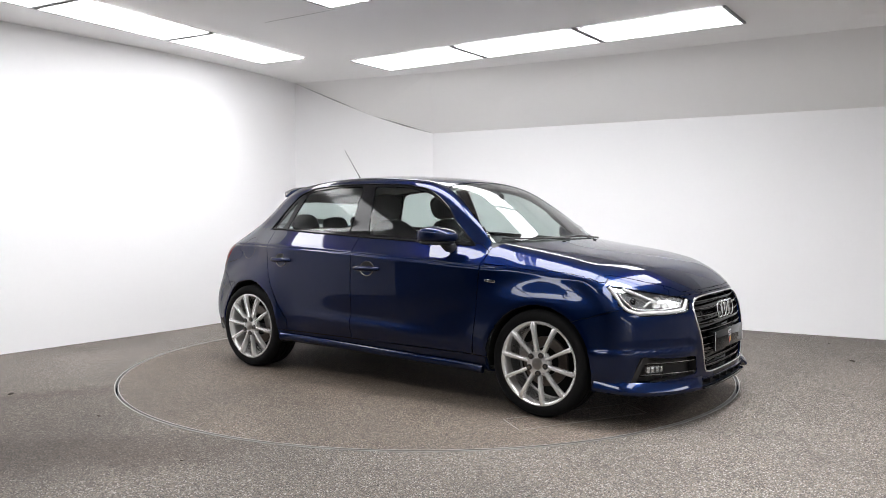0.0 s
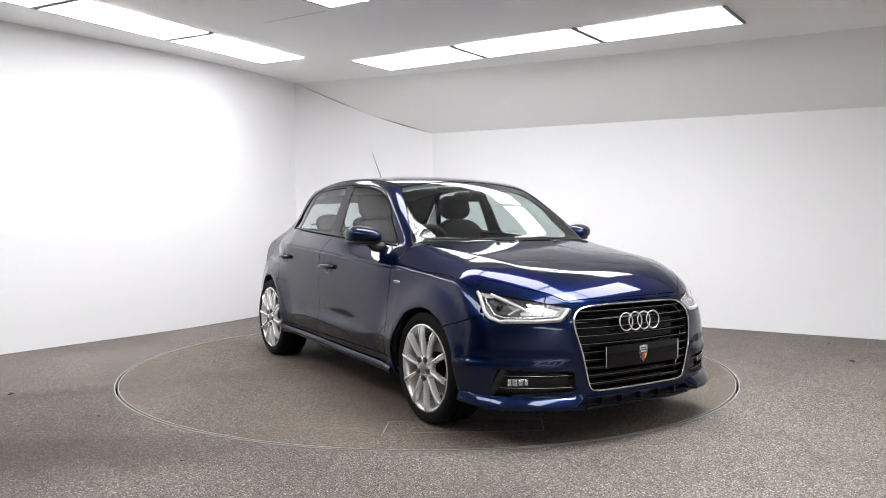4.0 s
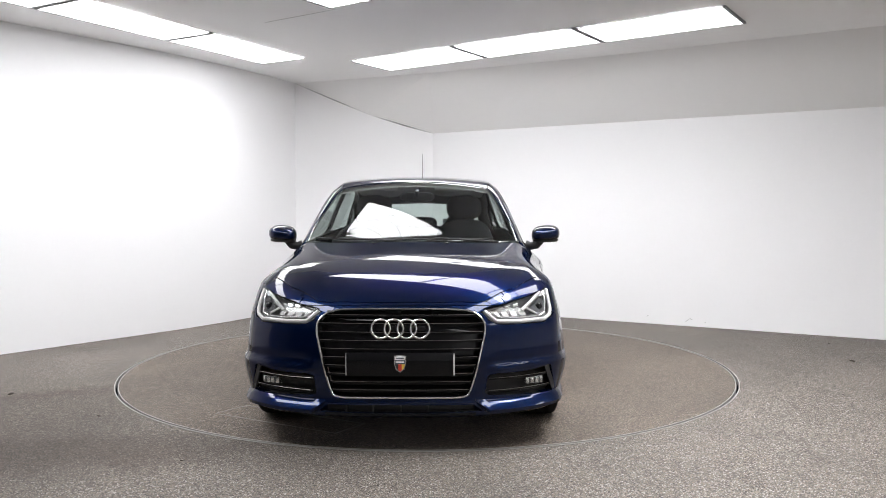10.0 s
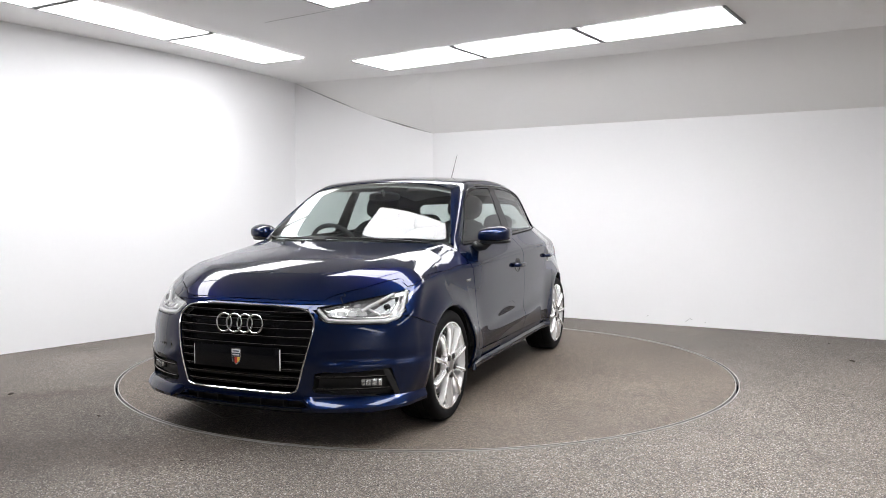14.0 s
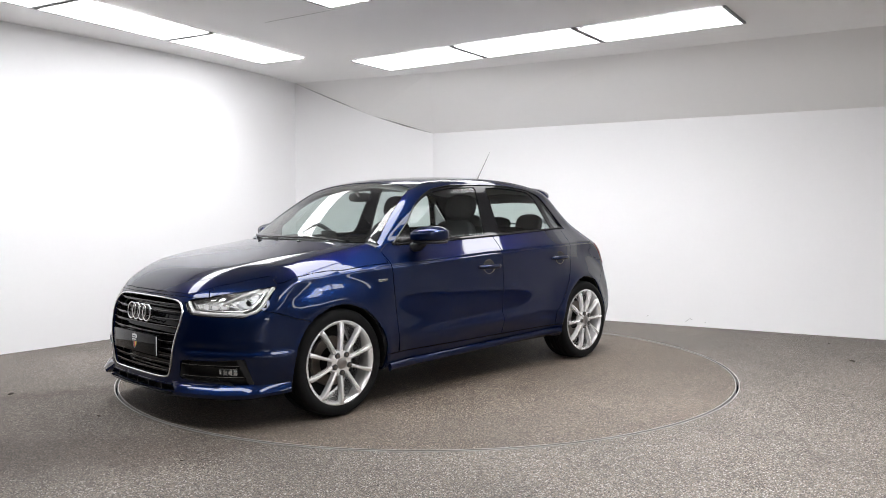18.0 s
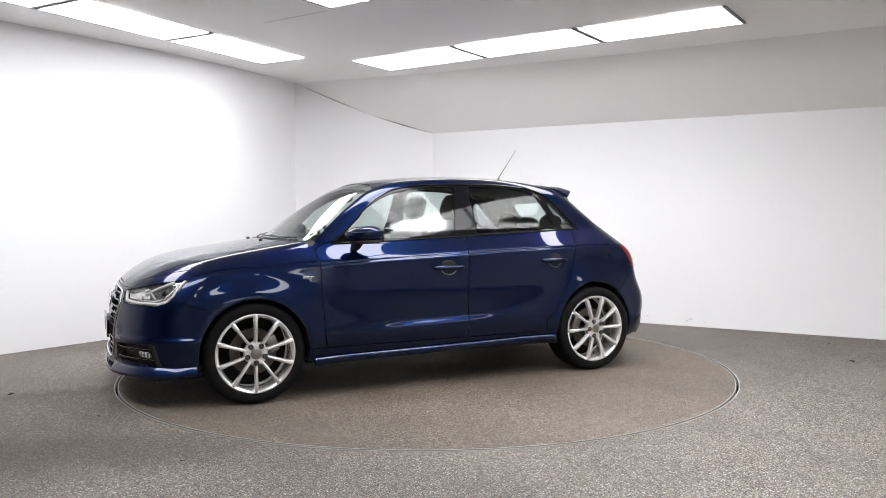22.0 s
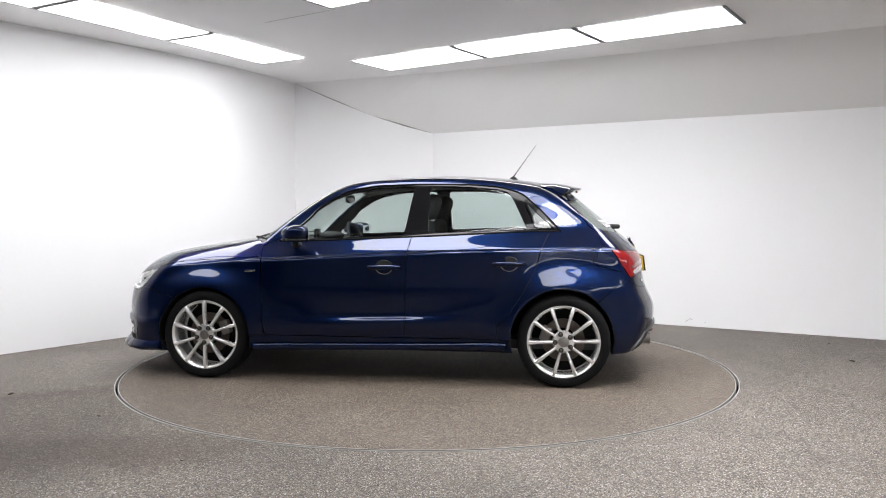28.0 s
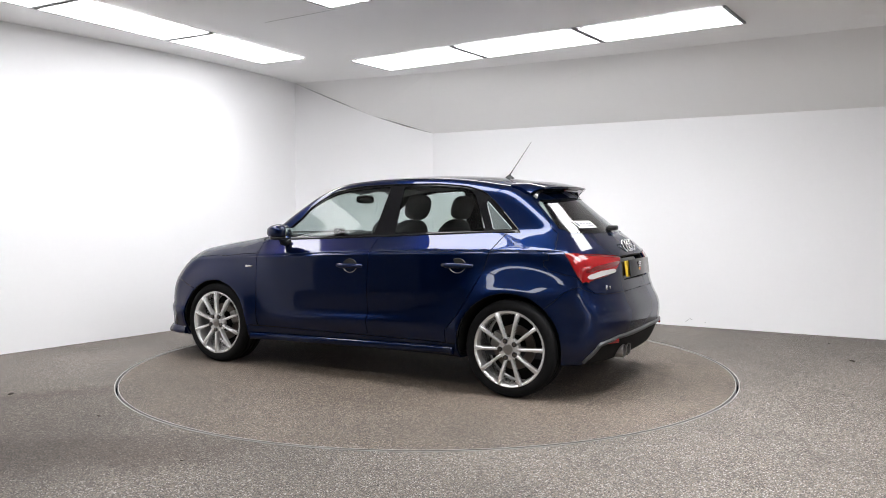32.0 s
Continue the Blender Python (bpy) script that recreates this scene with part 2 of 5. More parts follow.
# thin steel rings on both sides of the gap, and the outline of a hatch
def ring_bm(r0, r1, z0, z1):
    g = []
    for a in np.linspace(0, 2 * math.pi, N, endpoint=False):
        c, s_ = math.cos(a), math.sin(a)
        g.append([(c * r, s_ * r, z) for r, z in ((r0, z0), (r0, z1), (r1, z1), (r1, z0))])
    me = grid_mesh("ring", np.array(g), close_u=True, close_v=True)
    b = bmesh.new()
    b.from_mesh(me)
    bpy.data.meshes.remove(me)
    bmesh.ops.recalc_face_normals(b, faces=b.faces[:])
    return b


EDGE = material("dull_steel_edge", (0.40, 0.39, 0.375), 0.45, 0.6, grain=0.15, scale=30)
part("deck_edge", ring_bm(R_DISC - 0.006, R_DISC + 0.0005, -0.03, 0.0015), EDGE, turntable, "dull steel edge strip")
tagged(part("floor_edge", ring_bm(R_HOLE - 0.0005, R_HOLE + 0.006, -0.03, 0.0015), EDGE), "dull steel edge strip round the turntable", "trim", kind="structure")
tagged(turntable, "round motorised turntable deck set flush in the gravel floor", "turntable")
# the pale outline of a hatch in the deck
LINE = material("pale_joint_filler", (0.27, 0.255, 0.235), 0.7, grain=0.15, scale=60)
A, B, D = Vector((1.52, -1.19, 0)), Vector((1.333, -1.055, 0)), Vector((0.47, 0.88, 0)).normalized()
for p, q in ((A, B), (A, A + D * 0.85), (B, B + D * 0.85), (A + D * 0.85, B + D * 0.85)):
    d = (q - p).normalized()
    o = Vector((-d.y, d.x, 0)) * 0.003
    bm = bmesh.new()
    vs = [bm.verts.new(v + Vector((0, 0, z))) for z in (-0.01, 0.0012) for v in (p - o, q - o, q + o, p + o)]
    bm.faces.new(vs[4:])
    for k in range(4):
        bm.faces.new((vs[k], vs[(k + 1) % 4], vs[4 + (k + 1) % 4], vs[4 + k]))
    part("hatch_joint", bm, LINE, turntable, "pale filled joint of a hatch", angle=0)

# fine joints in the ceiling
JOINT = material("ceiling_joint_shadow", (0.35, 0.34, 0.33), 0.8)


def ceiling_joint(a, b, w):
    d = (b - a).normalized()
    o = d.cross(Vector((0, 0, 1))).normalized() * w
    bm = bmesh.new()
    vs = [bm.verts.new(v + Vector((0, 0, z))) for z in (0.01, -0.0015) for v in (a - o, b - o, b + o, a + o)]
    bm.faces.new(vs[4:])
    for k in range(4):
        bm.faces.new((vs[k], vs[(k + 1) % 4], vs[4 + (k + 1) % 4], vs[4 + k]))
    tagged(part("ceiling_joint", bm, JOINT, angle=0), "fine dark joint in the white ceiling", "trim", kind="structure")


ceiling_joint(Vector((-1.328, 0.489, H)), Vector((-0.919, 0.212, H)), 0.0022)
ceiling_joint(Vector((-0.919, 0.212, H)), Vector((-0.70, 0.06, H)), 0.0012)

# bits of grit and leaf on the floor, scuffs on the wall
GRIT = material("dark_leaf_litter", (0.03, 0.022, 0.015), 0.8, grain=0.3, scale=200)
rnd = random.Random(4)
for x, y, size in ((-2.659, -0.987, 0.035), (3.285, 0.004, 0.045), (3.522, 0.813, 0.035), (-1.873, -1.54, 0.022), (2.3, 2.02, 0.018), (-1.15, -2.35, 0.02), (2.62, -1.1, 0.015), (-2.95, 1.12, 0.02)):
    bm = bmesh.new()
    bmesh.ops.create_icosphere(bm, subdivisions=2, radius=size / 2)
    for v in bm.verts:
        v.co = Vector((v.co.x * (1 + 0.4 * rnd.random()), v.co.y * 0.45 * (0.7 + 0.6 * rnd.random()), v.co.z * 0.28 + size * 0.12))
    ob = part("leaf_scrap", bm, GRIT, angle=60)
    ob.location = (x, y, 0.0)
    ob.rotation_euler.z = rnd.random() * 3
    tagged(ob, "small dark scrap of leaf on the gravel floor", "litter", group="scraps of litter on the floor")
SCUFF = material("grey_scuff", (0.45, 0.44, 0.43), 0.8, grain=0.3, scale=80)
WD = Vector((4.151 - 1.753, 1.016 - 2.44, 0)).normalized()
WN = Vector((WD.y, -WD.x, 0))
for s_, z, l, t_ in ((1.02, 0.055, 0.05, 0.7), (1.06, 0.075, 0.035, -0.5), (1.20, 0.05, 0.012, 0.1), (0.62, 0.08, 0.015, 0.3)):
    c = Vector((1.753, 2.44, 0)) + WD * s_ - WN * 0.0 + Vector((0, 0, z))
    bm = bmesh.new()
    d = WD * math.cos(t_) + Vector((0, 0, math.sin(t_)))
    u = WN.cross(d).normalized()
    n = -WN if (Vector((0, 0, 0)) - c).dot(-WN) > 0 else WN
    vs = [bm.verts.new(c + d * a * l / 2 + u * b * 0.003 + n * k) for k in (0.0, 0.0012) for a, b in ((-1, -0.4), (1, -1), (0.8, 1), (-1, 0.7))]
    bm.faces.new(vs[4:])
    for k in range(4):
        bm.faces.new((vs[k], vs[(k + 1) % 4], vs[4 + (k + 1) % 4], vs[4 + k]))
    tagged(part("wall_scuff", bm, SCUFF, angle=0), "small grey scuff low on the white wall", "scuff mark", kind="structure")
# ---- the car's outer form, as fields of x (forward), y (left), z (up) ----
def spline(xs, ys):
    """Natural cubic spline through a few values."""
    x, y = np.array(xs, float), np.array(ys, float)
    n, h = len(x), np.diff(x)
    a, b = np.eye(n), np.zeros(n)
    for i in range(1, n - 1):
        a[i, i - 1:i + 2] = h[i - 1], 2 * (h[i - 1] + h[i]), h[i]
        b[i] = 6 * ((y[i + 1] - y[i]) / h[i] - (y[i] - y[i - 1]) / h[i - 1])
    m = np.linalg.solve(a, b)

    def f(v):
        v = np.clip(v, x[0], x[-1])
        i = np.clip(np.searchsorted(x, v) - 1, 0, n - 2)
        s, r = v - x[i], x[i + 1] - v
        return ((m[i] * r ** 3 + m[i + 1] * s ** 3) / (6 * h[i]) + (y[i] / h[i] - m[i] * h[i] / 6) * r
                + (y[i + 1] / h[i] - m[i + 1] * h[i] / 6) * s)
    return f


def smax(a, b, k):
    return np.maximum(a, b) + k * 0.25 * np.maximum(1 - np.abs(a - b) / k, 0) ** 2


def ramp(d, r):
    return 0.5 * (d + np.sqrt(d * d + r * r))


def blend(v):
    v = np.clip(v, 0, 1)
    return v * v * (3 - 2 * v)


def top_line(x):
    """The car's outline along its middle: hatch, roof, windscreen and bonnet, each one plain curve, run together softly."""
    roof = 1.4138 - 0.0746 * x - 0.0838 * x ** 2 + 0.0147 * x ** 3
    screen = 1.2162 - 0.6401 * (x - 0.65) - 0.2222 * (x - 0.65) ** 2
    hood = 0.9228 - 0.1686 * (x - 1.4) - 0.1164 * (x - 1.4) ** 2 - 0.241 * (x - 1.4) ** 3
    nose_roll = 0.7462 - 0.7542 * (x - 1.93)
    hatch = 1.2182 + 0.8442 * (x + 1.4) + 0.0664 * (x + 1.4) ** 2
    tail_roll = 0.9797 + 0.7232 * (x + 1.8)
    a = -smax(smax(-roof, -screen, 0.07), -hatch, 0.07)
    a = np.where(x > 0.6, smax(a, -smax(-hood, -nose_roll, 0.05), 0.022), a)
    return -smax(-a, -tail_roll, 0.04)


crown = spline([-2.1, -1.5, -1.1, -0.3, 0.3, 0.7, 1.1, 1.6, 2.1], [0.068, 0.096, 0.128, 0.122, 0.086, 0.06, 0.042, 0.05, 0.062])
bow = spline([-2.1, -1.7, -1.45, -1.2, -0.6, -0.1, 0.3, 0.8, 1.2, 1.5, 2.1], [-0.22, -0.25, -0.36, -0.45, -0.08, 0.05, 0.2, 0.24, 0.2, 0.05, 0.0])
half_width = spline([-2.0, -1.6, -1.235, -0.8, -0.3, 0.2, 0.8, 1.235, 1.6, 2.05], [0.746, 0.788, 0.838, 0.858, 0.862, 0.86, 0.853, 0.8365, 0.837, 0.822])
low_off = spline([0.1, 0.2, 0.25, 0.30, 0.36, 0.405, 0.422, 0.438, 0.455, 0.472, 0.50, 0.56, 0.65, 0.8, 0.95, 1.5], [0.1, 0.07, 0.05, 0.035, 0.014, 0.004, 0.005, 0.0112, 0.0195, 0.0228, 0.0222, 0.0185, 0.0165, 0.0225, 0.0265, 0.0587])
plain_off = spline([0.1, 0.2, 0.25, 0.30, 0.36, 0.41, 0.46, 0.50, 0.56, 0.65, 0.8, 0.95, 1.5], [0.1, 0.07, 0.05, 0.034, 0.0175, 0.0125, 0.013, 0.0155, 0.0175, 0.0165, 0.0225, 0.0265, 0.0587])
shoulder = spline([-2.0, -1.53, -1.09, -0.19, 0.65, 1.0, 1.5, 1.8, 2.1], [0.905, 0.912, 0.911, 0.886, 0.845, 0.825, 0.785, 0.765, 0.74])
belt = spline([-2.0, -1.2, -0.6, 0.0, 0.5, 0.8, 1.2, 2.1], [1.05, 1.045, 1.03, 1.0, 0.975, 0.96, 0.95, 0.95])
nose = spline([0.1, 0.17, 0.25, 0.32, 0.45, 0.55, 0.62, 0.68, 0.74, 0.82, 0.9], [1.9794, 2.0288, 2.0292, 2.028, 2.0329, 2.0203, 2.0036, 1.9721, 1.9296, 1.8324, 1.7063])
tail = spline([0.1, 0.2, 0.3, 0.38, 0.46, 0.54, 0.60, 0.7, 0.8, 0.9, 1.0, 1.1], [-1.7161, -1.788, -1.8464, -1.8756, -1.8859, -1.8748, -1.8465, -1.8109, -1.7977, -1.7764, -1.7244, -1.6628])
front_lean = spline([0.3, 0.5, 0.65, 0.8, 0.95, 1.3], [0, 0.0107, 0.0125, 0.027, 0.017, 0])
rear_lean = spline([0.3, 0.5, 0.65, 0.8, 0.95, 1.3], [0, 0.0195, 0.018, 0.048, 0.0587, 0])
under = spline([-2.0, -1.7, -1.2, -0.8, 0, 0.8, 1.2, 1.6, 2.1], [0.24, 0.22, 0.22, 0.22, 0.22, 0.22, 0.2, 0.175, 0.165])


def side_y(x, z):
    up = ramp(z - shoulder(x), 0.014)
    over = ramp(z - belt(x), 0.03)
    taper = 0.10 * ramp(-0.75 - x, 0.3)
    flare = sum(high * np.exp(-((np.hypot(x - w, z - 0.31) - 0.36) / 0.12) ** 2) for w, high in ((-1.235, 0.021), (1.235, 0.026)))
    flare = flare - sum(deep * np.exp(-((np.hypot(x - w, z - 0.31) - r) / 0.065) ** 2) for w, r, deep in ((-1.235, 0.53, 0.006), (1.235, 0.475, 0.010))) * np.clip((np.abs(x) - 0.95) / 0.25, 0, 1) * np.clip((z - 0.5) / 0.2, 0, 1)
    flare = flare + sum(0.012 * np.exp(-((np.hypot(x - w, z - zc) - r) / 0.05) ** 2) for w, zc, r in ((-1.226, 0.315, 0.335), (1.235, 0.307, 0.326)))
    d = (z - shoulder(x) + 0.003) / 0.006
    flare = flare - 0.0055 * np.exp(-d * d) * np.clip((1.0 - x) / 0.15, 0, 1) * np.clip((x + 1.62) / 0.1, 0, 1)
    doors = blend((0.74 - np.abs(x - 0.01)) / 0.62)
    ends = front_lean(z) * blend((x - 0.65) / 0.5) + rear_lean(z) * blend((-0.8 - x) / 0.5)
    return half_width(x) - plain_off(z) * (1 - doors) - low_off(z + 0.030 * np.clip(x, -0.8, 0.8) * blend((0.62 - z) / 0.1)) * doors - ends + flare - (1.1023 + 0.353 * ramp(-0.9 - x, 0.3)) * up + (0.84 - taper) * over - 0.22 * over ** 2


def outside(x, y, z):
    """Below zero inside the body, above it outside."""
    y = np.abs(y)
    side = y - side_y(x, z)
    fold = 0.10 * ramp(y - 0.45 - 0.2 * (1.75 - x), 0.012) * np.clip((x - 0.92) / 0.15, 0, 1)
    top = (z - top_line(x + bow(x) * y * y) + crown(x) * y * y + fold) * 0.9
    f = smax(side, top, 0.055)
    d = (z - 0.418) / 0.016
    ledge = 0.010 * np.tanh(d) * np.exp(-np.abs(d) / 5) * np.clip((x - 1.52) / 0.1, 0, 1) * np.clip((y - 0.42) / 0.06, 0, 1)
    f = f + ledge
    f = smax(f, ledge + (x - nose(z) + (0.562 + 0.738 * ramp(z - 0.56, 0.06)) * y ** 3) * 0.85, 0.05)
    f = smax(f, (tail(z) - x + 0.351 * y ** 3) * 0.85, 0.06)
    return smax(f, under(x) - z, 0.03)


def body_grid(nu=190, cap=46, nv=150):
    """Half of the body's outer skin, y >= 0: a grid of points, found by rays from a line inside the body."""
    x0, x1, z0 = -1.35, 1.35, 0.62
    us = [(x0, -math.pi / 2 * (1 - i / cap) ) for i in range(cap)] + [(x0 + (x1 - x0) * i / nu, 0.0) for i in range(nu + 1)] + [(x1, math.pi / 2 * (i + 1) / cap) for i in range(cap)]
    ox, al = np.array(us).T[:, :, None]
    # finer rows where the doors' crease lies
    fine = np.linspace(-math.pi / 2, math.pi / 2, 2001)
    gain = np.cumsum(1 + 2.2 * np.exp(-((fine + 0.205) / 0.07) ** 2))
    ph = np.interp(np.linspace(gain[0], gain[-1], nv + 1), gain, fine)[None]
    dx, dy, dz = np.sin(al) + 0 * ph, np.cos(al) * np.cos(ph), np.cos(al) * np.sin(ph)
    lo, hi = np.zeros(dx.shape), np.full(dx.shape, 1.6)
    for _ in range(34):
        mid = (lo + hi) / 2
        out = outside(ox + dx * mid, dy * mid, z0 + dz * mid) > 0
        lo, hi = np.where(out, lo, mid), np.where(out, mid, hi)
    p = np.stack([ox + dx * lo, dy * lo, z0 + dz * lo], -1)
    p[:, 0, 1] = p[:, -1, 1] = 0
    p[0, :, 1] = p[-1, :, 1] = 0
    return p


def skin_find(fixed, axis, inner, outer):
    """The body's surface along one axis: fixed gives the other two coordinates as arrays."""
    lo, hi = np.full(np.shape(fixed[0]), inner, float), np.full(np.shape(fixed[0]), outer, float)
    for _ in range(30):
        mid = (lo + hi) / 2
        p = list(fixed)
        p.insert(axis, mid)
        out = outside(*p) > 0
        lo, hi = np.where(out, lo, mid), np.where(out, mid, hi)
    return lo


def skin_x(y, z, front=True):
    return skin_find([np.asarray(y, float), np.asarray(z, float)], 0, 1.0 if front else -1.0, 2.3 if front else -2.3)


def skin_y(x, z):
    return skin_find([np.asarray(x, float), np.asarray(z, float)], 1, 0.0, 1.1)


def skin_z(x, y):
    return skin_find([np.asarray(x, float), np.asarray(y, float)], 2, 0.6, 1.6)


def field_normals(p):
    e = 0.002
    g = np.stack([outside(p[:, 0] + e, p[:, 1], p[:, 2]) - outside(p[:, 0] - e, p[:, 1], p[:, 2]),
                  outside(p[:, 0], p[:, 1] + e, p[:, 2]) - outside(p[:, 0], p[:, 1] - e, p[:, 2]),
                  outside(p[:, 0], p[:, 1], p[:, 2] + e) - outside(p[:, 0], p[:, 1], p[:, 2] - e)], 1)
    return g / np.maximum(np.linalg.norm(g, axis=1, keepdims=True), 1e-9)


def rounded(poly, times=2, r=0.022):
    """The polygon with its corners cut smoothly, by r metres at most."""
    p = np.array(poly, float)
    for _ in range(times):
        q = np.roll(p, -1, 0)
        d = q - p
        l = np.maximum(np.hypot(d[:, 0], d[:, 1]), 1e-9)[:, None]
        k = np.minimum(r, 0.28 * l) / l
        p = np.stack([p + d * k, q - d * k], 1).reshape(-1, 2)
        r *= 0.4
    return p


def inside_poly(x, y, poly):
    r = np.zeros(len(x), bool)
    for (x0, y0), (x1, y1) in zip(poly, np.roll(poly, -1, 0)):
        if y0 != y1:
            r ^= ((y0 > y) != (y1 > y)) & (x < (x1 - x0) * (y - y0) / (y1 - y0) + x0)
    return r


AXES = {"xz": (0, 2), "yz": (1, 2), "xy": (0, 1)}
SIDE = lambda c: c[1] > 0.42
FRONT = lambda c: c[0] > 1.38
REAR = lambda c: c[0] < -1.12
TOP = lambda c: c[2] > 0.62
ANY = lambda c: True


def circle_poly(x, z, r, n=40):
    return np.array([(x + r * math.cos(2 * math.pi * i / n), z + r * math.sin(2 * math.pi * i / n)) for i in range(n)])


ARCHES = ((1.235, 0.307, 0.329), (-1.226, 0.315, 0.338))
HEADLAMP = [(0.384, 0.679), (0.42, 0.640), (0.456, 0.613), (0.576, 0.606), (0.690, 0.606), (0.712, 0.602), (0.757, 0.625), (0.768, 0.66), (0.763, 0.70), (0.752, 0.764), (0.668, 0.738), (0.548, 0.712), (0.45, 0.690)]
GRILLE = [(-0.05, 0.690), (0.20, 0.688), (0.338, 0.680), (0.390, 0.650), (0.412, 0.602), (0.382, 0.469), (0.336, 0.295), (0.312, 0.268), (-0.05, 0.268)]
FOG = [(0.421, 0.363), (0.467, 0.376), (0.60, 0.374), (0.709, 0.385), (0.745, 0.386), (0.772, 0.252), (0.737, 0.250), (0.588, 0.266), (0.409, 0.277)]
INTAKE = [(-0.05, 0.232), (0.355, 0.230), (0.395, 0.204), (-0.05, 0.200)]
DLO = [(0.735, 0.952), (0.541, 1.104), (0.472, 1.185), (0.367, 1.258), (0.257, 1.311), (0.066, 1.343), (-0.225, 1.353), (-0.583, 1.352), (-0.799, 1.332), (-0.877, 1.313), (-0.956, 1.284), (-1.073, 1.180), (-1.224, 1.026), (-1.018, 1.026), (-0.754, 1.013), (-0.333, 0.993), (0.298, 0.966)]
F_GLASS = [(0.685, 0.972), (0.520, 1.115), (0.469, 1.174), (0.362, 1.242), (0.251, 1.288), (0.062, 1.323), (-0.204, 1.334), (-0.149, 1.008), (0.30, 0.984)]
R_GLASS = [(-0.318, 1.335), (-0.585, 1.331), (-0.79, 1.313), (-0.868, 1.290), (-0.992, 1.041), (-0.75, 1.032), (-0.322, 1.017)]
Q_GLASS = [(-0.960, 1.240), (-0.990, 1.215), (-1.172, 1.043), (-1.046, 1.043)]
TAILGATE = [(-0.05, 0.655), (0.283, 0.653), (0.533, 0.650), (0.645, 0.664), (0.70, 0.706), (0.735, 0.80), (0.722, 0.905), (0.575, 1.020), (0.53, 1.10), (0.455, 1.247), (0.40, 1.285), (-0.05, 1.30)]
TAIL_LAMP = [(0.740, 0.906), (0.655, 0.902), (0.45, 0.890), (0.273, 0.876), (0.304, 0.839), (0.409, 0.776), (0.52, 0.757), (0.614, 0.744), (0.70, 0.729), (0.76, 0.728)]
REAR_GLASS = [(-0.05, 1.022), (0.40, 1.020), (0.545, 1.030), (0.50, 1.12), (0.448, 1.24), (-0.05, 1.258)]
BONNET = [(1.055, -0.05), (1.052, 0.15), (1.025, 0.35), (0.945, 0.56), (0.865, 0.69), (0.835, 0.775), (1.0, 0.780), (1.191, 0.769), (1.40, 0.742), (1.515, 0.718), (1.56, 0.712), (1.604, 0.681), (1.758, 0.571), (1.895, 0.418), (1.915, 0.36), (1.935, 0.20), (1.94, -0.05)]
WINDSCREEN = [(1.03, -0.05), (1.02, 0.15), (0.99, 0.36), (0.915, 0.56), (0.835, 0.677), (0.372, 0.492), (0.355, 0.40), (0.345, 0.2), (0.342, -0.05)]
COWL = [(1.06, -0.05), (1.054, 0.16), (1.027, 0.36), (0.947, 0.57), (0.867, 0.70), (0.825, 0.69), (0.90, 0.55), (0.98, 0.34), (1.0, -0.05)]
ROOF = [(0.342, -0.05), (0.345, 0.2), (0.355, 0.40), (0.372, 0.492), (0.2, 0.515), (-0.6, 0.515), (-1.0, 0.500), (-1.17, 0.46), (-1.20, 0.2), (-1.20, -0.05)]

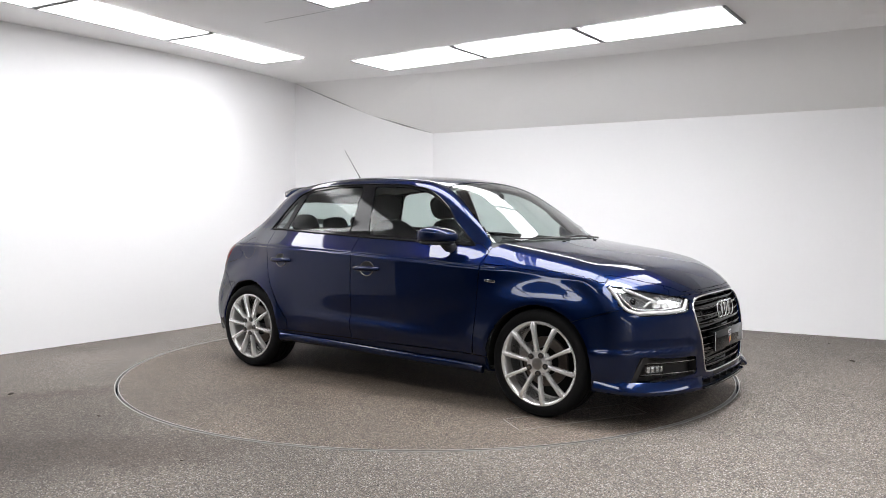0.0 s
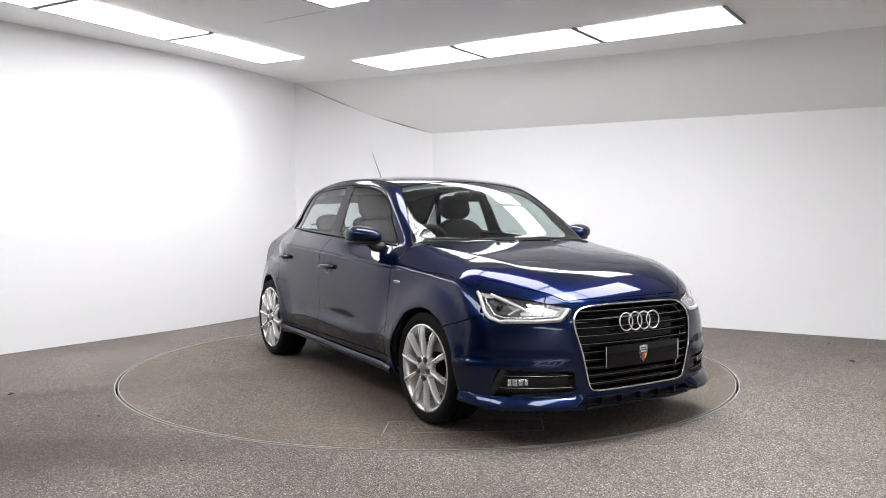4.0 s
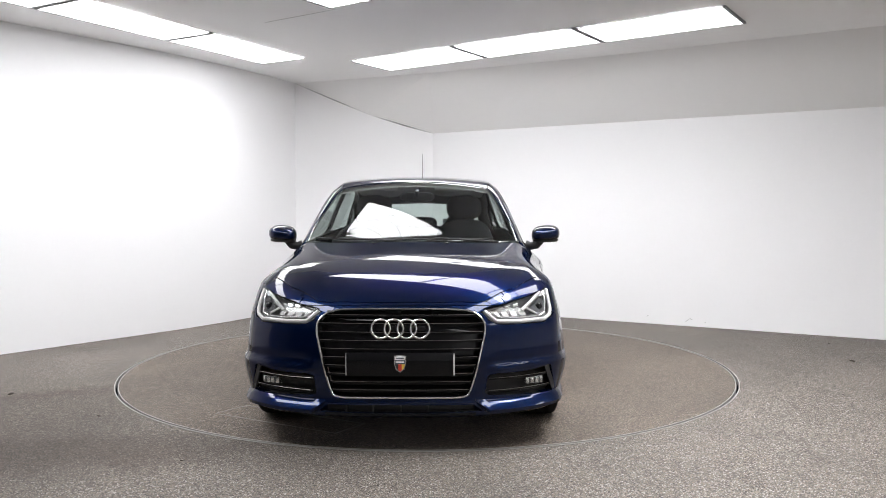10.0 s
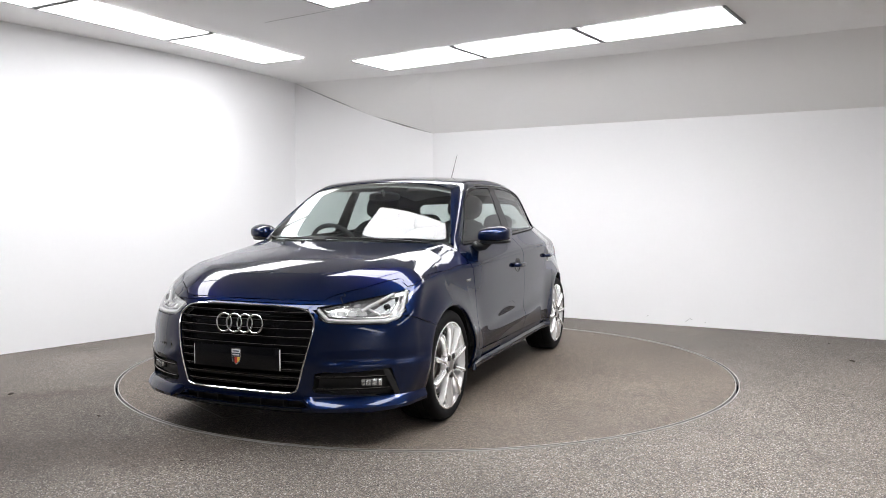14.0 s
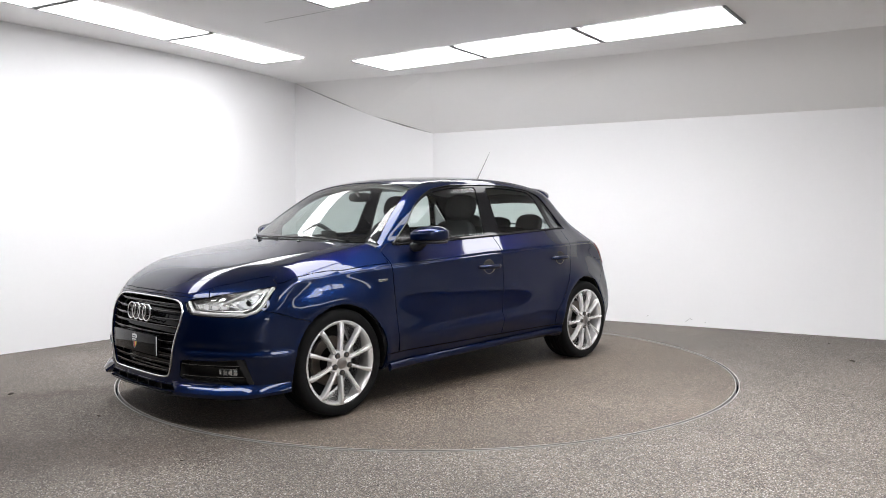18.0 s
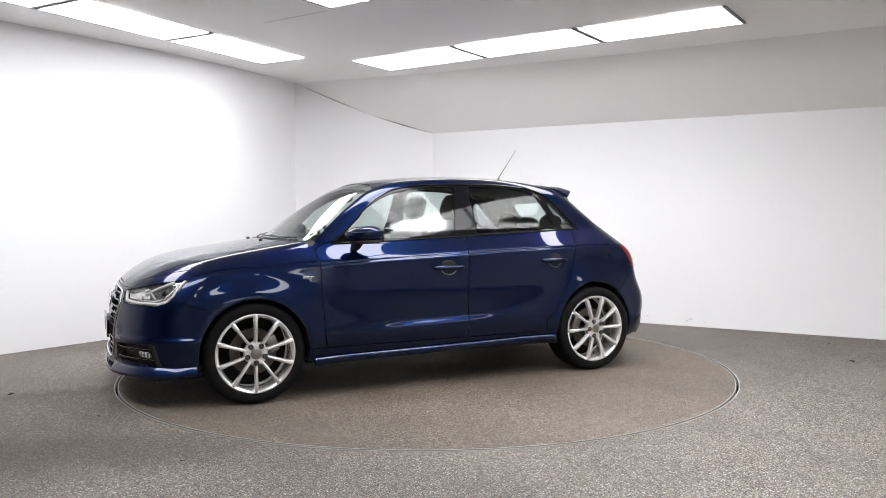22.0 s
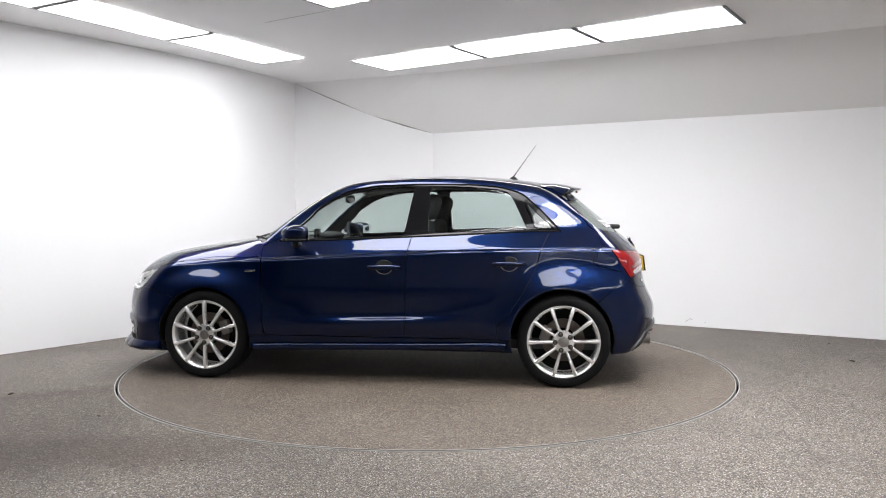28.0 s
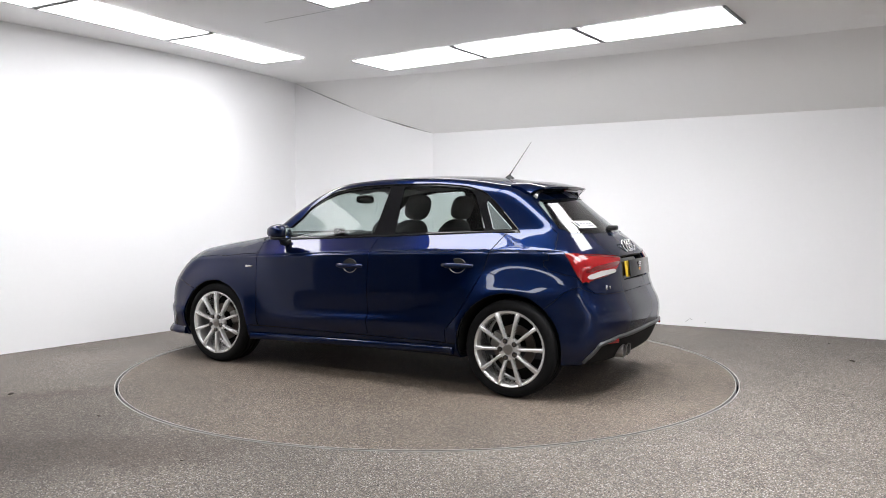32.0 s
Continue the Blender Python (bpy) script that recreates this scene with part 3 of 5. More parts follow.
# panel, view, outline, where it applies
PANELS = [
    *[("wheel_arch", "xz", circle_poly(*a), SIDE) for a in ARCHES],
    ("front_side_window", "xz", rounded(F_GLASS, 1, 0.012), SIDE),
    ("rear_side_window", "xz", rounded(R_GLASS, 1, 0.015), SIDE),
    ("quarter_window", "xz", rounded(Q_GLASS, 1, 0.012), SIDE),
    ("window_surround", "xz", np.array(DLO), SIDE),
    ("front_door", "xz", np.array([(0.842, 0.92), (0.830, 0.86), (0.823, 0.63), (0.809, 0.40), (0.795, 0.315), (-0.185, 0.315), (-0.186, 0.616), (-0.192, 0.878), (-0.215, 1.02), (-0.1, 1.06), (0.4, 1.02), (0.78, 0.96)]), SIDE),
    ("rear_door", "xz", np.array([(-0.185, 0.315), (-0.186, 0.616), (-0.192, 0.878), (-0.215, 1.02), (-0.3, 1.06), (-1.0, 1.08), (-1.155, 1.04), (-1.14, 1.023), (-1.085, 0.912), (-1.048, 0.779), (-0.97, 0.628), (-0.888, 0.50), (-0.80, 0.40), (-0.80, 0.315)]), SIDE),
    ("sill_skirt", "xz", np.array([(0.90, 0.15), (0.90, 0.315), (-0.90, 0.315), (-0.90, 0.15)]), lambda c: c[1] > 0.6),
    ("headlamp", "yz", rounded(HEADLAMP, 1, 0.012), FRONT),
    ("grille", "yz", rounded(GRILLE, 2, 0.03), FRONT),
    ("fog_recess", "yz", rounded(FOG, 1, 0.012), FRONT),
    ("intake", "yz", np.array(INTAKE), FRONT),
    ("bonnet", "xy", np.array(BONNET), TOP),
    ("bonnet", "xz", np.array([(1.60, 0.771), (1.544, 0.786), (1.473, 0.804), (1.368, 0.817), (1.191, 0.832), (1.009, 0.842), (0.846, 0.851), (0.840, 0.93), (0.86, 1.0), (1.60, 1.0)]), lambda c: c[1] > 0.70),
    ("windscreen", "xy", np.array(WINDSCREEN), TOP),
    ("cowl", "xy", np.array(COWL), TOP),
    ("roof", "xy", np.array(ROOF), TOP),
    ("plate_recess", "yz", np.array([(-0.05, 0.875), (0.262, 0.872), (0.275, 0.73), (0.262, 0.722), (-0.05, 0.722)]), REAR),
    ("tail_lamp", "xz", np.array([(-1.549, 0.906), (-1.573, 0.873), (-1.619, 0.80), (-1.667, 0.727), (-1.70, 0.730), (-1.70, 0.905)]), lambda c: c[1] > 0.655),
    ("tail_lamp", "yz", rounded(TAIL_LAMP, 1, 0.012), lambda c: c[0] < -1.549 - (0.906 - c[2]) * 0.66),
    ("rear_window", "yz", rounded(REAR_GLASS, 1, 0.03), REAR),
    ("tailgate", "yz", np.array(TAILGATE), REAR),
    ("diffuser", "yz", np.array([(-0.05, 0.394), (0.25, 0.390), (0.51, 0.380), (0.655, 0.352), (0.706, 0.262), (0.715, 0.1), (-0.05, 0.1)]), lambda c: c[0] < -1.62),
    ("rear_bumper", "xz", np.array([(-1.40, 0.52), (-1.50, 0.60), (-1.565, 0.664), (-1.65, 0.705), (-1.72, 0.665), (-2.2, 0.66), (-2.2, 0.1), (-1.3, 0.1)]), ANY),
    ("front_bumper", "xz", np.array([(1.40, 0.54), (1.50, 0.580), (1.56, 0.592), (1.63, 0.620), (1.71, 0.640), (1.80, 0.69), (2.2, 0.72), (2.2, 0.1), (1.3, 0.1)]), ANY),
    ("front_wing", "xz", np.array([(0.842, 0.92), (0.830, 0.86), (0.823, 0.63), (0.809, 0.40), (0.795, 0.1), (2.0, 0.1), (2.0, 0.80), (1.6, 0.95), (0.9, 0.95)]), lambda c: c[1] > 0.5 and c[2] > 0.2),
    ("underbody", "xz", np.array([(-2.2, 0.1), (2.2, 0.1), (2.2, 0.262), (-2.2, 0.262)]), ANY),
]


def cut_panels():
    """The half skin, cut along every outline; gives each panel's points and faces."""
    p = body_grid()
    me = grid_mesh("skin", p)
    bm = bmesh.new()
    bm.from_mesh(me)
    bpy.data.meshes.remove(me)
    bmesh.ops.remove_doubles(bm, verts=bm.verts[:], dist=1e-5)
    for name, view, poly, where in PANELS:
        a, b = AXES[view]
        lo, hi = poly.min(0) - 0.05, poly.max(0) + 0.05
        near = {}
        for f in bm.faces:
            c = f.calc_center_median()
            if lo[0] < c[a] < hi[0] and lo[1] < c[b] < hi[1] and where(c):
                near[f] = (c[a], c[b])
        for s, e in zip(poly, np.roll(poly, -1, 0)):
            d = e - s
            if np.hypot(*d) < 1e-4 or (view != "xz" and s[1 if view == "xy" else 0] < 0 and e[1 if view == "xy" else 0] < 0):
                continue
            m = 0.022
            x0, x1, y0, y1 = min(s[0], e[0]) - m, max(s[0], e[0]) + m, min(s[1], e[1]) - m, max(s[1], e[1]) + m
            sel = [f for f, c in near.items() if f.is_valid and x0 < c[0] < x1 and y0 < c[1] < y1]
            if not sel:
                continue
            co, no = [0, 0, 0], [0, 0, 0]
            co[a], co[b], no[a], no[b] = s[0], s[1], -d[1], d[0]
            geom = list({v for f in sel for v in f.verts}) + list({v for f in sel for v in f.edges}) + sel
            got = bmesh.ops.bisect_plane(bm, geom=geom, dist=2e-4, plane_co=co, plane_no=no)
            for f in got["geom"]:
                if isinstance(f, bmesh.types.BMFace):
                    c = f.calc_center_median()
                    near[f] = (c[a], c[b])
            near = {f: c for f, c in near.items() if f.is_valid}
    xs = np.linspace(-1.60, 1.50, 40)
    near = [f for f in bm.faces if abs(f.calc_center_median().z - 0.86) < 0.12 and f.calc_center_median().y > 0.42]
    for off in (-0.016, -0.009, -0.003, 0.003, 0.010):
        for x0, x1 in zip(xs, xs[1:]):
            z0, z1 = float(shoulder(x0)) + off, float(shoulder(x1)) + off
            near = [f for f in near if f.is_valid]
            sel = []
            for f in near:
                c = f.calc_center_median()
                if x0 - 0.004 < c.x < x1 + 0.004 and abs(c.z - z0) < 0.03:
                    sel.append(f)
            if sel:
                geom = list({v for f in sel for v in f.verts}) + list({v for f in sel for v in f.edges}) + sel
                got = bmesh.ops.bisect_plane(bm, geom=geom, dist=2e-4, plane_co=(x0, 0, z0), plane_no=(z0 - z1, 0, x1 - x0))
                near += [f for f in set(got["geom"]) - set(sel) if isinstance(f, bmesh.types.BMFace)]
    bm.verts.index_update()
    bm.normal_update()
    pts = np.array([v.co for v in bm.verts])
    free = pts[:, 1] > 1e-4
    for _ in range(3):
        q = pts[free]
        e = 0.001
        f0 = outside(*q.T)
        g = np.stack([outside(q[:, 0] + e, q[:, 1], q[:, 2]) - f0, outside(q[:, 0], q[:, 1] + e, q[:, 2]) - f0, outside(q[:, 0], q[:, 1], q[:, 2] + e) - f0], 1) / e
        step = -(f0 / np.maximum((g * g).sum(1), 0.1))[:, None] * g
        pts[free] = q + np.clip(step, -0.01, 0.01)
    faces = [[v.index for v in f.verts][::-1] for f in bm.faces]
    cen = np.array([f.calc_center_median() for f in bm.faces])
    bm.free()
    which = np.full(len(faces), -1)
    for k, (name, view, poly, where) in enumerate(PANELS):
        a, b = AXES[view]
        ok = (which < 0) & inside_poly(cen[:, a], cen[:, b], poly)
        idx = np.nonzero(ok)[0]
        which[idx[[bool(where(cen[i])) for i in idx]]] = k
    out = {}
    for i, k in enumerate(which):
        out.setdefault(PANELS[k][0] if k >= 0 else "body_side", []).append(faces[i])
    # loose slivers of the body side go with the wing or the sill
    root = {}

    def find(v):
        while root.setdefault(v, v) != v:
            root[v] = root[root[v]]
            v = root[v]
        return v
    for f in out["body_side"]:
        for v in f[1:]:
            root[find(f[0])] = find(v)
    groups = {}
    for f in out["body_side"]:
        groups.setdefault(find(f[0]), []).append(f)
    groups = sorted(groups.values(), key=len, reverse=True)
    out["body_side"] = groups[0]
    for q in groups[1:]:
        c = pts[[i for f in q for i in f]].mean(0)
        name = "scuttle_corner" if c[0] > 0.3 else "rear_corner"
        if len(q) > 3 and name not in out:
            out[name] = q
    return pts, out


def panel_mesh(name, pts, faces, flip=False, whole=False, gap=0.0033, depth=0.012, sink=0.0, thick=True, even=0.0):
    """A panel of the skin: its edges drawn in by a gap and turned inwards. flip: for the car's right side; whole: both sides in one."""
    used = sorted({i for f in faces for i in f})
    num = {v: i for i, v in enumerate(used)}
    p = pts[used].copy()
    f = [[num[i] for i in q] for q in faces]
    n = field_normals(p)
    if even:
        n = n * (1 - even) + n.mean(0) * even
        n /= np.linalg.norm(n, axis=1, keepdims=True)
    count = {}
    for q in f:
        for i, j in zip(q, q[1:] + q[:1]):
            count[(i, j)] = 1
    edges = [(i, j) for (i, j) in count if (j, i) not in count and not (p[i, 1] < 1e-4 and p[j, 1] < 1e-4)]
    rim = sorted({i for e in edges for i in e})
    mid, hits = np.zeros_like(p), np.zeros(len(p))
    for q in f:
        c = p[q].mean(0)
        for i in q:
            mid[i] += c
            hits[i] += 1
    d = mid / np.maximum(hits, 1)[:, None] - p
    d -= n * (d * n).sum(1, keepdims=True)
    d /= np.maximum(np.linalg.norm(d, axis=1, keepdims=True), 1e-9)
    d[p[:, 1] < 1e-4, 1] = 0
    q = p.copy()
    q[rim] += d[rim] * gap
    q -= n * sink
    nn = n.copy()
    verts, norms, polys = q, n, [list(x) for x in f]
    if thick:
        k0, m = len(verts), {v: i for i, v in enumerate(rim)}
        verts = np.vstack([verts, q[rim] - n[rim] * 0.0004, q[rim] - n[rim] * depth])
        norms = np.vstack([norms, np.zeros((2 * len(rim), 3))])
        r = len(rim)
        polys += [[k0 + m[j], k0 + m[i], k0 + r + m[i], k0 + r + m[j]] for i, j in edges]
    if whole:
        side = verts * np.array([1, -1, 1])
        k = len(verts)
        same = verts[:, 1] < 1e-4
        mirror = np.where(same, np.arange(k), np.arange(k) + k)
        polys = polys + [[int(mirror[i]) for i in x[::-1]] for x in polys]
        verts, norms = np.vstack([verts, side]), np.vstack([norms, norms * np.array([1, -1, 1])])
    elif flip:
        verts, norms = verts * np.array([1, -1, 1]), norms * np.array([1, -1, 1])
        polys = [x[::-1] for x in polys]
    me = bpy.data.meshes.new(name)
    me.from_pydata(verts.tolist(), [], polys)
    me.polygons.foreach_set("use_smooth", [True] * len(me.polygons))
    me.normals_split_custom_set_from_vertices(norms.tolist())
    return me


def tube(points, r, closed=False, n=8, flat=1.0, up=(0, 0, 1)):
    """A bar along a line of points; flat: its height against its width."""
    p = np.array(points, float)
    k = len(p)
    t = np.roll(p, -1, 0) - np.roll(p, 1, 0) if closed else np.gradient(p, axis=0)
    t /= np.maximum(np.linalg.norm(t, axis=1, keepdims=True), 1e-9)
    a = np.cross(t, np.array(up, float))
    a /= np.maximum(np.linalg.norm(a, axis=1, keepdims=True), 1e-9)
    b = np.cross(a, t)
    rr = np.broadcast_to(np.asarray(r, float), (k,))[:, None, None]
    w = np.linspace(0, 2 * math.pi, n, endpoint=False) + math.pi / n
    g = p[:, None] + rr * (np.cos(w)[None, :, None] * a[:, None] + flat * np.sin(w)[None, :, None] * b[:, None])
    me = grid_mesh("bar", g, close_u=closed, close_v=True)
    bm = bmesh.new()
    bm.from_mesh(me)
    bpy.data.meshes.remove(me)
    if not closed:
        bm.verts.ensure_lookup_table()
        bm.faces.new([bm.verts[i] for i in range(n)])
        bm.faces.new([bm.verts[(k - 1) * n + i] for i in range(n)][::-1])
    bmesh.ops.recalc_face_normals(bm, faces=bm.faces[:])
    return bm


def lathe(profile, n=64, axis="Y"):
    """A turned form: profile of (radius, distance along the axis)."""
    w = np.linspace(0, 2 * math.pi, n, endpoint=False)
    r, h = np.array(profile, float).T
    g = np.stack([r[:, None] * np.cos(w), np.broadcast_to(h[:, None], (len(r), n)), r[:, None] * np.sin(w)], -1)
    me = grid_mesh("turned", g, close_v=True)
    bm = bmesh.new()
    bm.from_mesh(me)
    bpy.data.meshes.remove(me)
    bmesh.ops.recalc_face_normals(bm, faces=bm.faces[:])
    return bm


def blob(x, y, z, sx, sy, sz, power=2.6, n=20, m=28):
    """A soft cushion-like solid."""
    a, b = np.linspace(-math.pi / 2, math.pi / 2, n)[:, None], np.linspace(0, 2 * math.pi, m, endpoint=False)[None]
    c = lambda v: np.sign(np.cos(v)) * np.abs(np.cos(v)) ** (2 / power)
    s = lambda v: np.sign(np.sin(v)) * np.abs(np.sin(v)) ** (2 / power)
    g = np.stack([x + sx * c(a) * c(b), y + sy * c(a) * s(b), z + sz * s(a) + 0 * b], -1)
    me = grid_mesh("cushion", g, close_v=True)
    bm = bmesh.new()
    bm.from_mesh(me)
    bpy.data.meshes.remove(me)
    bmesh.ops.remove_doubles(bm, verts=bm.verts[:], dist=1e-5)
    bmesh.ops.recalc_face_normals(bm, faces=bm.faces[:])
    return bm


def joined(*bms):
    out = bmesh.new()
    for b in bms:
        me = mesh_of("piece", b)
        out.from_mesh(me)
        bpy.data.meshes.remove(me)
    return out


def flipped(bm):
    """The same form on the car's other side."""
    b = bm.copy()
    bmesh.ops.scale(b, vec=(1, -1, 1), verts=b.verts[:])
    bmesh.ops.reverse_faces(b, faces=b.faces[:])
    return b


def moved(bm, m):
    bm.transform(m)
    return bm


# ---- materials of the car ----
RED = material("red_lamp_plastic", (0.20, 0.0045, 0.006), 0.14, 0, 0.35, blotch=0.15, grain=0.05, scale=120, spec=0.35)
RED_DEEP = material("deep_red_lamp_plastic", (0.10, 0.003, 0.004), 0.08, 0, 1.0)
WHITE_LAMP = material("clear_white_lamp_plastic", (0.46, 0.455, 0.45), 0.12, 0, 1.0)
LAMP_CHROME = material("lamp_reflector_chrome", (0.74, 0.745, 0.75), 0.24, 0.85)
LAMP_DARK = material("lamp_housing_grey", (0.075, 0.076, 0.08), 0.40, 0.4)
LAMP_BOWL = material("lamp_bowl_silver", (0.30, 0.302, 0.306), 0.30, 0.7)
LAMP_BRIGHT = material("bright_reflector", (0.88, 0.88, 0.88), 0.22, 0.85)
SMOKED = material("smoked_lamp_plastic", (0.11, 0.112, 0.118), 0.10, 0.2)
LENS = glass("clear_lamp_lens", (0.96, 0.97, 0.97), 0.45)
LED = material("frosted_light_guide", (0.57, 0.57, 0.57), 0.35, 0, 0.4)
TRIM = material("satin_grey_trim", (0.06, 0.061, 0.063), 0.42, 0.4)
PLATE = material("black_acrylic_plate", (0.005, 0.005, 0.006), 0.06, spec=0.25)
YELLOW = material("yellow_plate_backing", (0.55, 0.36, 0.03), 0.35)
WHITE = material("white_print", (0.75, 0.75, 0.76), 0.4)
SHIELD_R, SHIELD_Y, SHIELD_B = (material(n, c, 0.35) for n, c in (("print_red", (0.5, 0.05, 0.03)), ("print_yellow", (0.75, 0.5, 0.08)), ("print_slate", (0.05, 0.06, 0.08))))
STEEL = material("brake_steel", (0.28, 0.27, 0.26), 0.35, 0.9, grain=0.1, scale=60)
DISC_STEEL = material("worn_brake_disc", (0.10, 0.085, 0.075), 0.4, 0.8, grain=0.2, scale=60)
WELL_BLACK = material("dull_black", (0.006, 0.006, 0.006), 0.8, spec=0.2)
MIRROR = material("mirror_glass", (0.9, 0.9, 0.92), 0.01, 1.0)
CLOTH = material("seat_cloth_grey", (0.035, 0.035, 0.038), 0.95, grain=0.2, scale=240, bump=0.2)

car = new("car")
tagged(car, "glossy dark blue five-door hatchback standing on the turntable", "car")


def carpart(name, bm, mat, parent=None, label="", angle=40, custom=False):
    """A part of the car, in the car's own space."""
    me = bm if isinstance(bm, bpy.types.Mesh) else mesh_of(name, bm)
    me.materials.append(mat)
    if not custom:
        smooth(me, angle)
    ob = new(name, me)
    ob.parent = parent or car
    if not parent:
        ob.location = (CAR_X, CAR_Y, 0)
    return tagged(ob, label)


def pair(name, bm, mat, parents=(None, None), label="", angle=40):
    """The part on both sides of the car."""
    right = flipped(bm)
    return [carpart(name, b, mat, p, label, angle) for b, p in zip((bm, right), parents)]


PTS, PIECES = cut_panels()
P = {}
for name, mat, label, sink in (("bonnet", PAINT, "", 0), ("windscreen", GLASS, "clear laminated windscreen", 0.003), ("cowl", BLACK, "black plastic cowl below the windscreen", 0.012), ("roof", PAINT, "", 0), ("tailgate", PAINT, "", 0),
                               ("rear_window", GLASS, "tinted heated rear window", 0.003), ("front_bumper", PAINT, "", 0), ("rear_bumper", PAINT, "", 0), ("underbody", DARK, "dark underbody", 0), ("diffuser", WELL_BLACK, "black plastic rear diffuser", 0.006)):
    P[name] = carpart(name, panel_mesh(name, PTS, PIECES[name], whole=True, sink=sink), mat, None, label, custom=True)
for name, mat, label, sink in (("front_door", PAINT, "", 0), ("rear_door", PAINT, "", 0), ("front_wing", PAINT, "", 0), ("body_side", PAINT, "", 0), ("sill_skirt", PAINT, "", -0.001), ("window_surround", GLOSS, "gloss black window surround", 0.002),
                               ("tail_lamp", RED, "red tail lamp", -0.002), ("headlamp", LENS, "clear lensed LED headlamp", 0.0)):
    P[name] = [carpart(name, panel_mesh(name, PTS, PIECES[name], flip=s, sink=sink, depth=0.004 if mat is LENS else 0.012, even=0.75 if mat is LENS else 0.0), mat, None, label, custom=True) for s in (False, True)]
for name in ("scuttle_corner", "rear_corner"):
    if name in PIECES:
        P[name] = [carpart(name, panel_mesh(name, PTS, PIECES[name], flip=s), PAINT, custom=True) for s in (False, True)]
for name, door, label in (("front_side_window", "front_door", "tinted side window"), ("rear_side_window", "rear_door", "tinted side window"), ("quarter_window", "body_side", "small dark quarter window")):
    P[name] = [carpart(name, panel_mesh(name, PTS, PIECES[name], flip=s, sink=0.004, depth=0.004), QUARTER if name == "quarter_window" else SIDE_GLASS, P[door][s], label, custom=True) for s in (False, True)]
for ob in [P["windscreen"], P["rear_window"], *P["front_side_window"], *P["rear_side_window"], *P["quarter_window"], *P["headlamp"]]:
    ob.visible_shadow = False

# inner shell: dark trim behind the panels, so that gaps are dark and the cabin is closed
solid = [f for n in ("bonnet", "tailgate", "front_bumper", "rear_bumper", "front_door", "rear_door", "front_wing", "sill_skirt", "tail_lamp", "diffuser", "cowl", "body_side", "underbody", "scuttle_corner", "rear_corner") for f in PIECES.get(n, [])]
carpart("inner_shell", panel_mesh("inner_shell", PTS, solid, whole=True, gap=0.0, sink=0.020, thick=False), DARK, None, "dark inner body shell", custom=True)
carpart("roof_lining", panel_mesh("roof_lining", PTS, PIECES["roof"], whole=True, gap=-0.03, sink=0.030, thick=False), LINING, None, "grey cloth roof lining", custom=True)
# linings of the wheel arches
for x, zc, r in ARCHES:
    w = np.linspace(-0.16, math.pi + 0.16, 40)
    xa, za = x + r * 1.01 * np.cos(w), zc + r * 1.01 * np.sin(w)
    g = np.stack([np.stack([xa, y, za], -1) for y in (np.full(40, 0.50), np.minimum(0.83, skin_y(xa, np.maximum(za, 0.27)) - 0.014))])
    me = grid_mesh("arch_liner", g)
    b = bmesh.new()
    b.from_mesh(me)
    bpy.data.meshes.remove(me)
    bmesh.ops.contextual_create(b, geom=[e for e in b.edges if all(abs(v.co.y - 0.5) < 1e-4 for v in e.verts)])
    pair("arch_liner", b, WELL_BLACK, label="black plastic wheel arch liner")

# ---- wheels ----
def spoke_bm():
    """One tapered spoke with a raised ridge; points up, from the hub to the rim."""
    rr = np.array([0.050, 0.075, 0.12, 0.17, 0.212, 0.233])
    ww = np.array([0.0125, 0.0105, 0.0102, 0.0118, 0.0138, 0.0125])
    yy = np.array([0.006, 0.012, 0.017, 0.021, 0.0215, 0.0125])
    g = []
    for r, w, y in zip(rr, ww, yy):
        g.append([(-w, y - 0.034, r), (-w, y - 0.010, r), (-w * 0.72, y - 0.003, r), (-w * 0.25, y, r), (w * 0.25, y, r), (w * 0.72, y - 0.003, r), (w, y - 0.010, r), (w, y - 0.034, r)])
    me = grid_mesh("spoke", np.array(g), close_v=True)
    b = bmesh.new()
    b.from_mesh(me)
    bpy.data.meshes.remove(me)
    bmesh.ops.recalc_face_normals(b, faces=b.faces[:])
    return b


def build_wheel(x, y, side):
    wheel = new("wheel")
    wheel.parent = car
    wheel.location = (CAR_X + x, CAR_Y + y * side, 0.307)
    wheel.rotation_euler.z = 0 if side > 0 else math.pi
    tagged(wheel, "ten-spoke silver alloy wheel with a low-profile tyre")
    return wheel


TYRE = lathe([(0.236, -0.20), (0.250, -0.212), (0.275, -0.216), (0.296, -0.205), (0.304, -0.19), (0.3065, -0.15), (0.3065, -0.148), (0.300, -0.146), (0.300, -0.140), (0.3065, -0.138), (0.307, -0.108), (0.300, -0.106), (0.300, -0.098), (0.307, -0.096), (0.3065, -0.06),
              (0.300, -0.058), (0.300, -0.052), (0.3065, -0.05), (0.304, -0.018), (0.296, -0.002), (0.283, 0.006), (0.268, 0.009), (0.250, 0.006), (0.2405, -0.001), (0.236, -0.012)], 72)
RIM = lathe([(0.205, -0.20), (0.232, -0.20), (0.228, -0.15), (0.214, -0.10), (0.210, -0.05), (0.216, -0.022), (0.2215, -0.006), (0.226, 0.0), (0.234, 0.004), (0.2400, 0.003), (0.2405, -0.004), (0.236, -0.014)], 72)
SPOKE = spoke_bm()
HUB = lathe([(0.074, -0.03), (0.074, -0.004), (0.068, 0.006), (0.050, 0.010), (0.034, 0.009)], 40)
CAP = lathe([(0.034, 0.004), (0.0335, 0.010), (0.028, 0.0125), (0.0, 0.0135)], 32)
BOLT = lathe([(0.0095, 0.004), (0.0095, 0.0165), (0.008, 0.0178), (0.0, 0.0178)], 6)
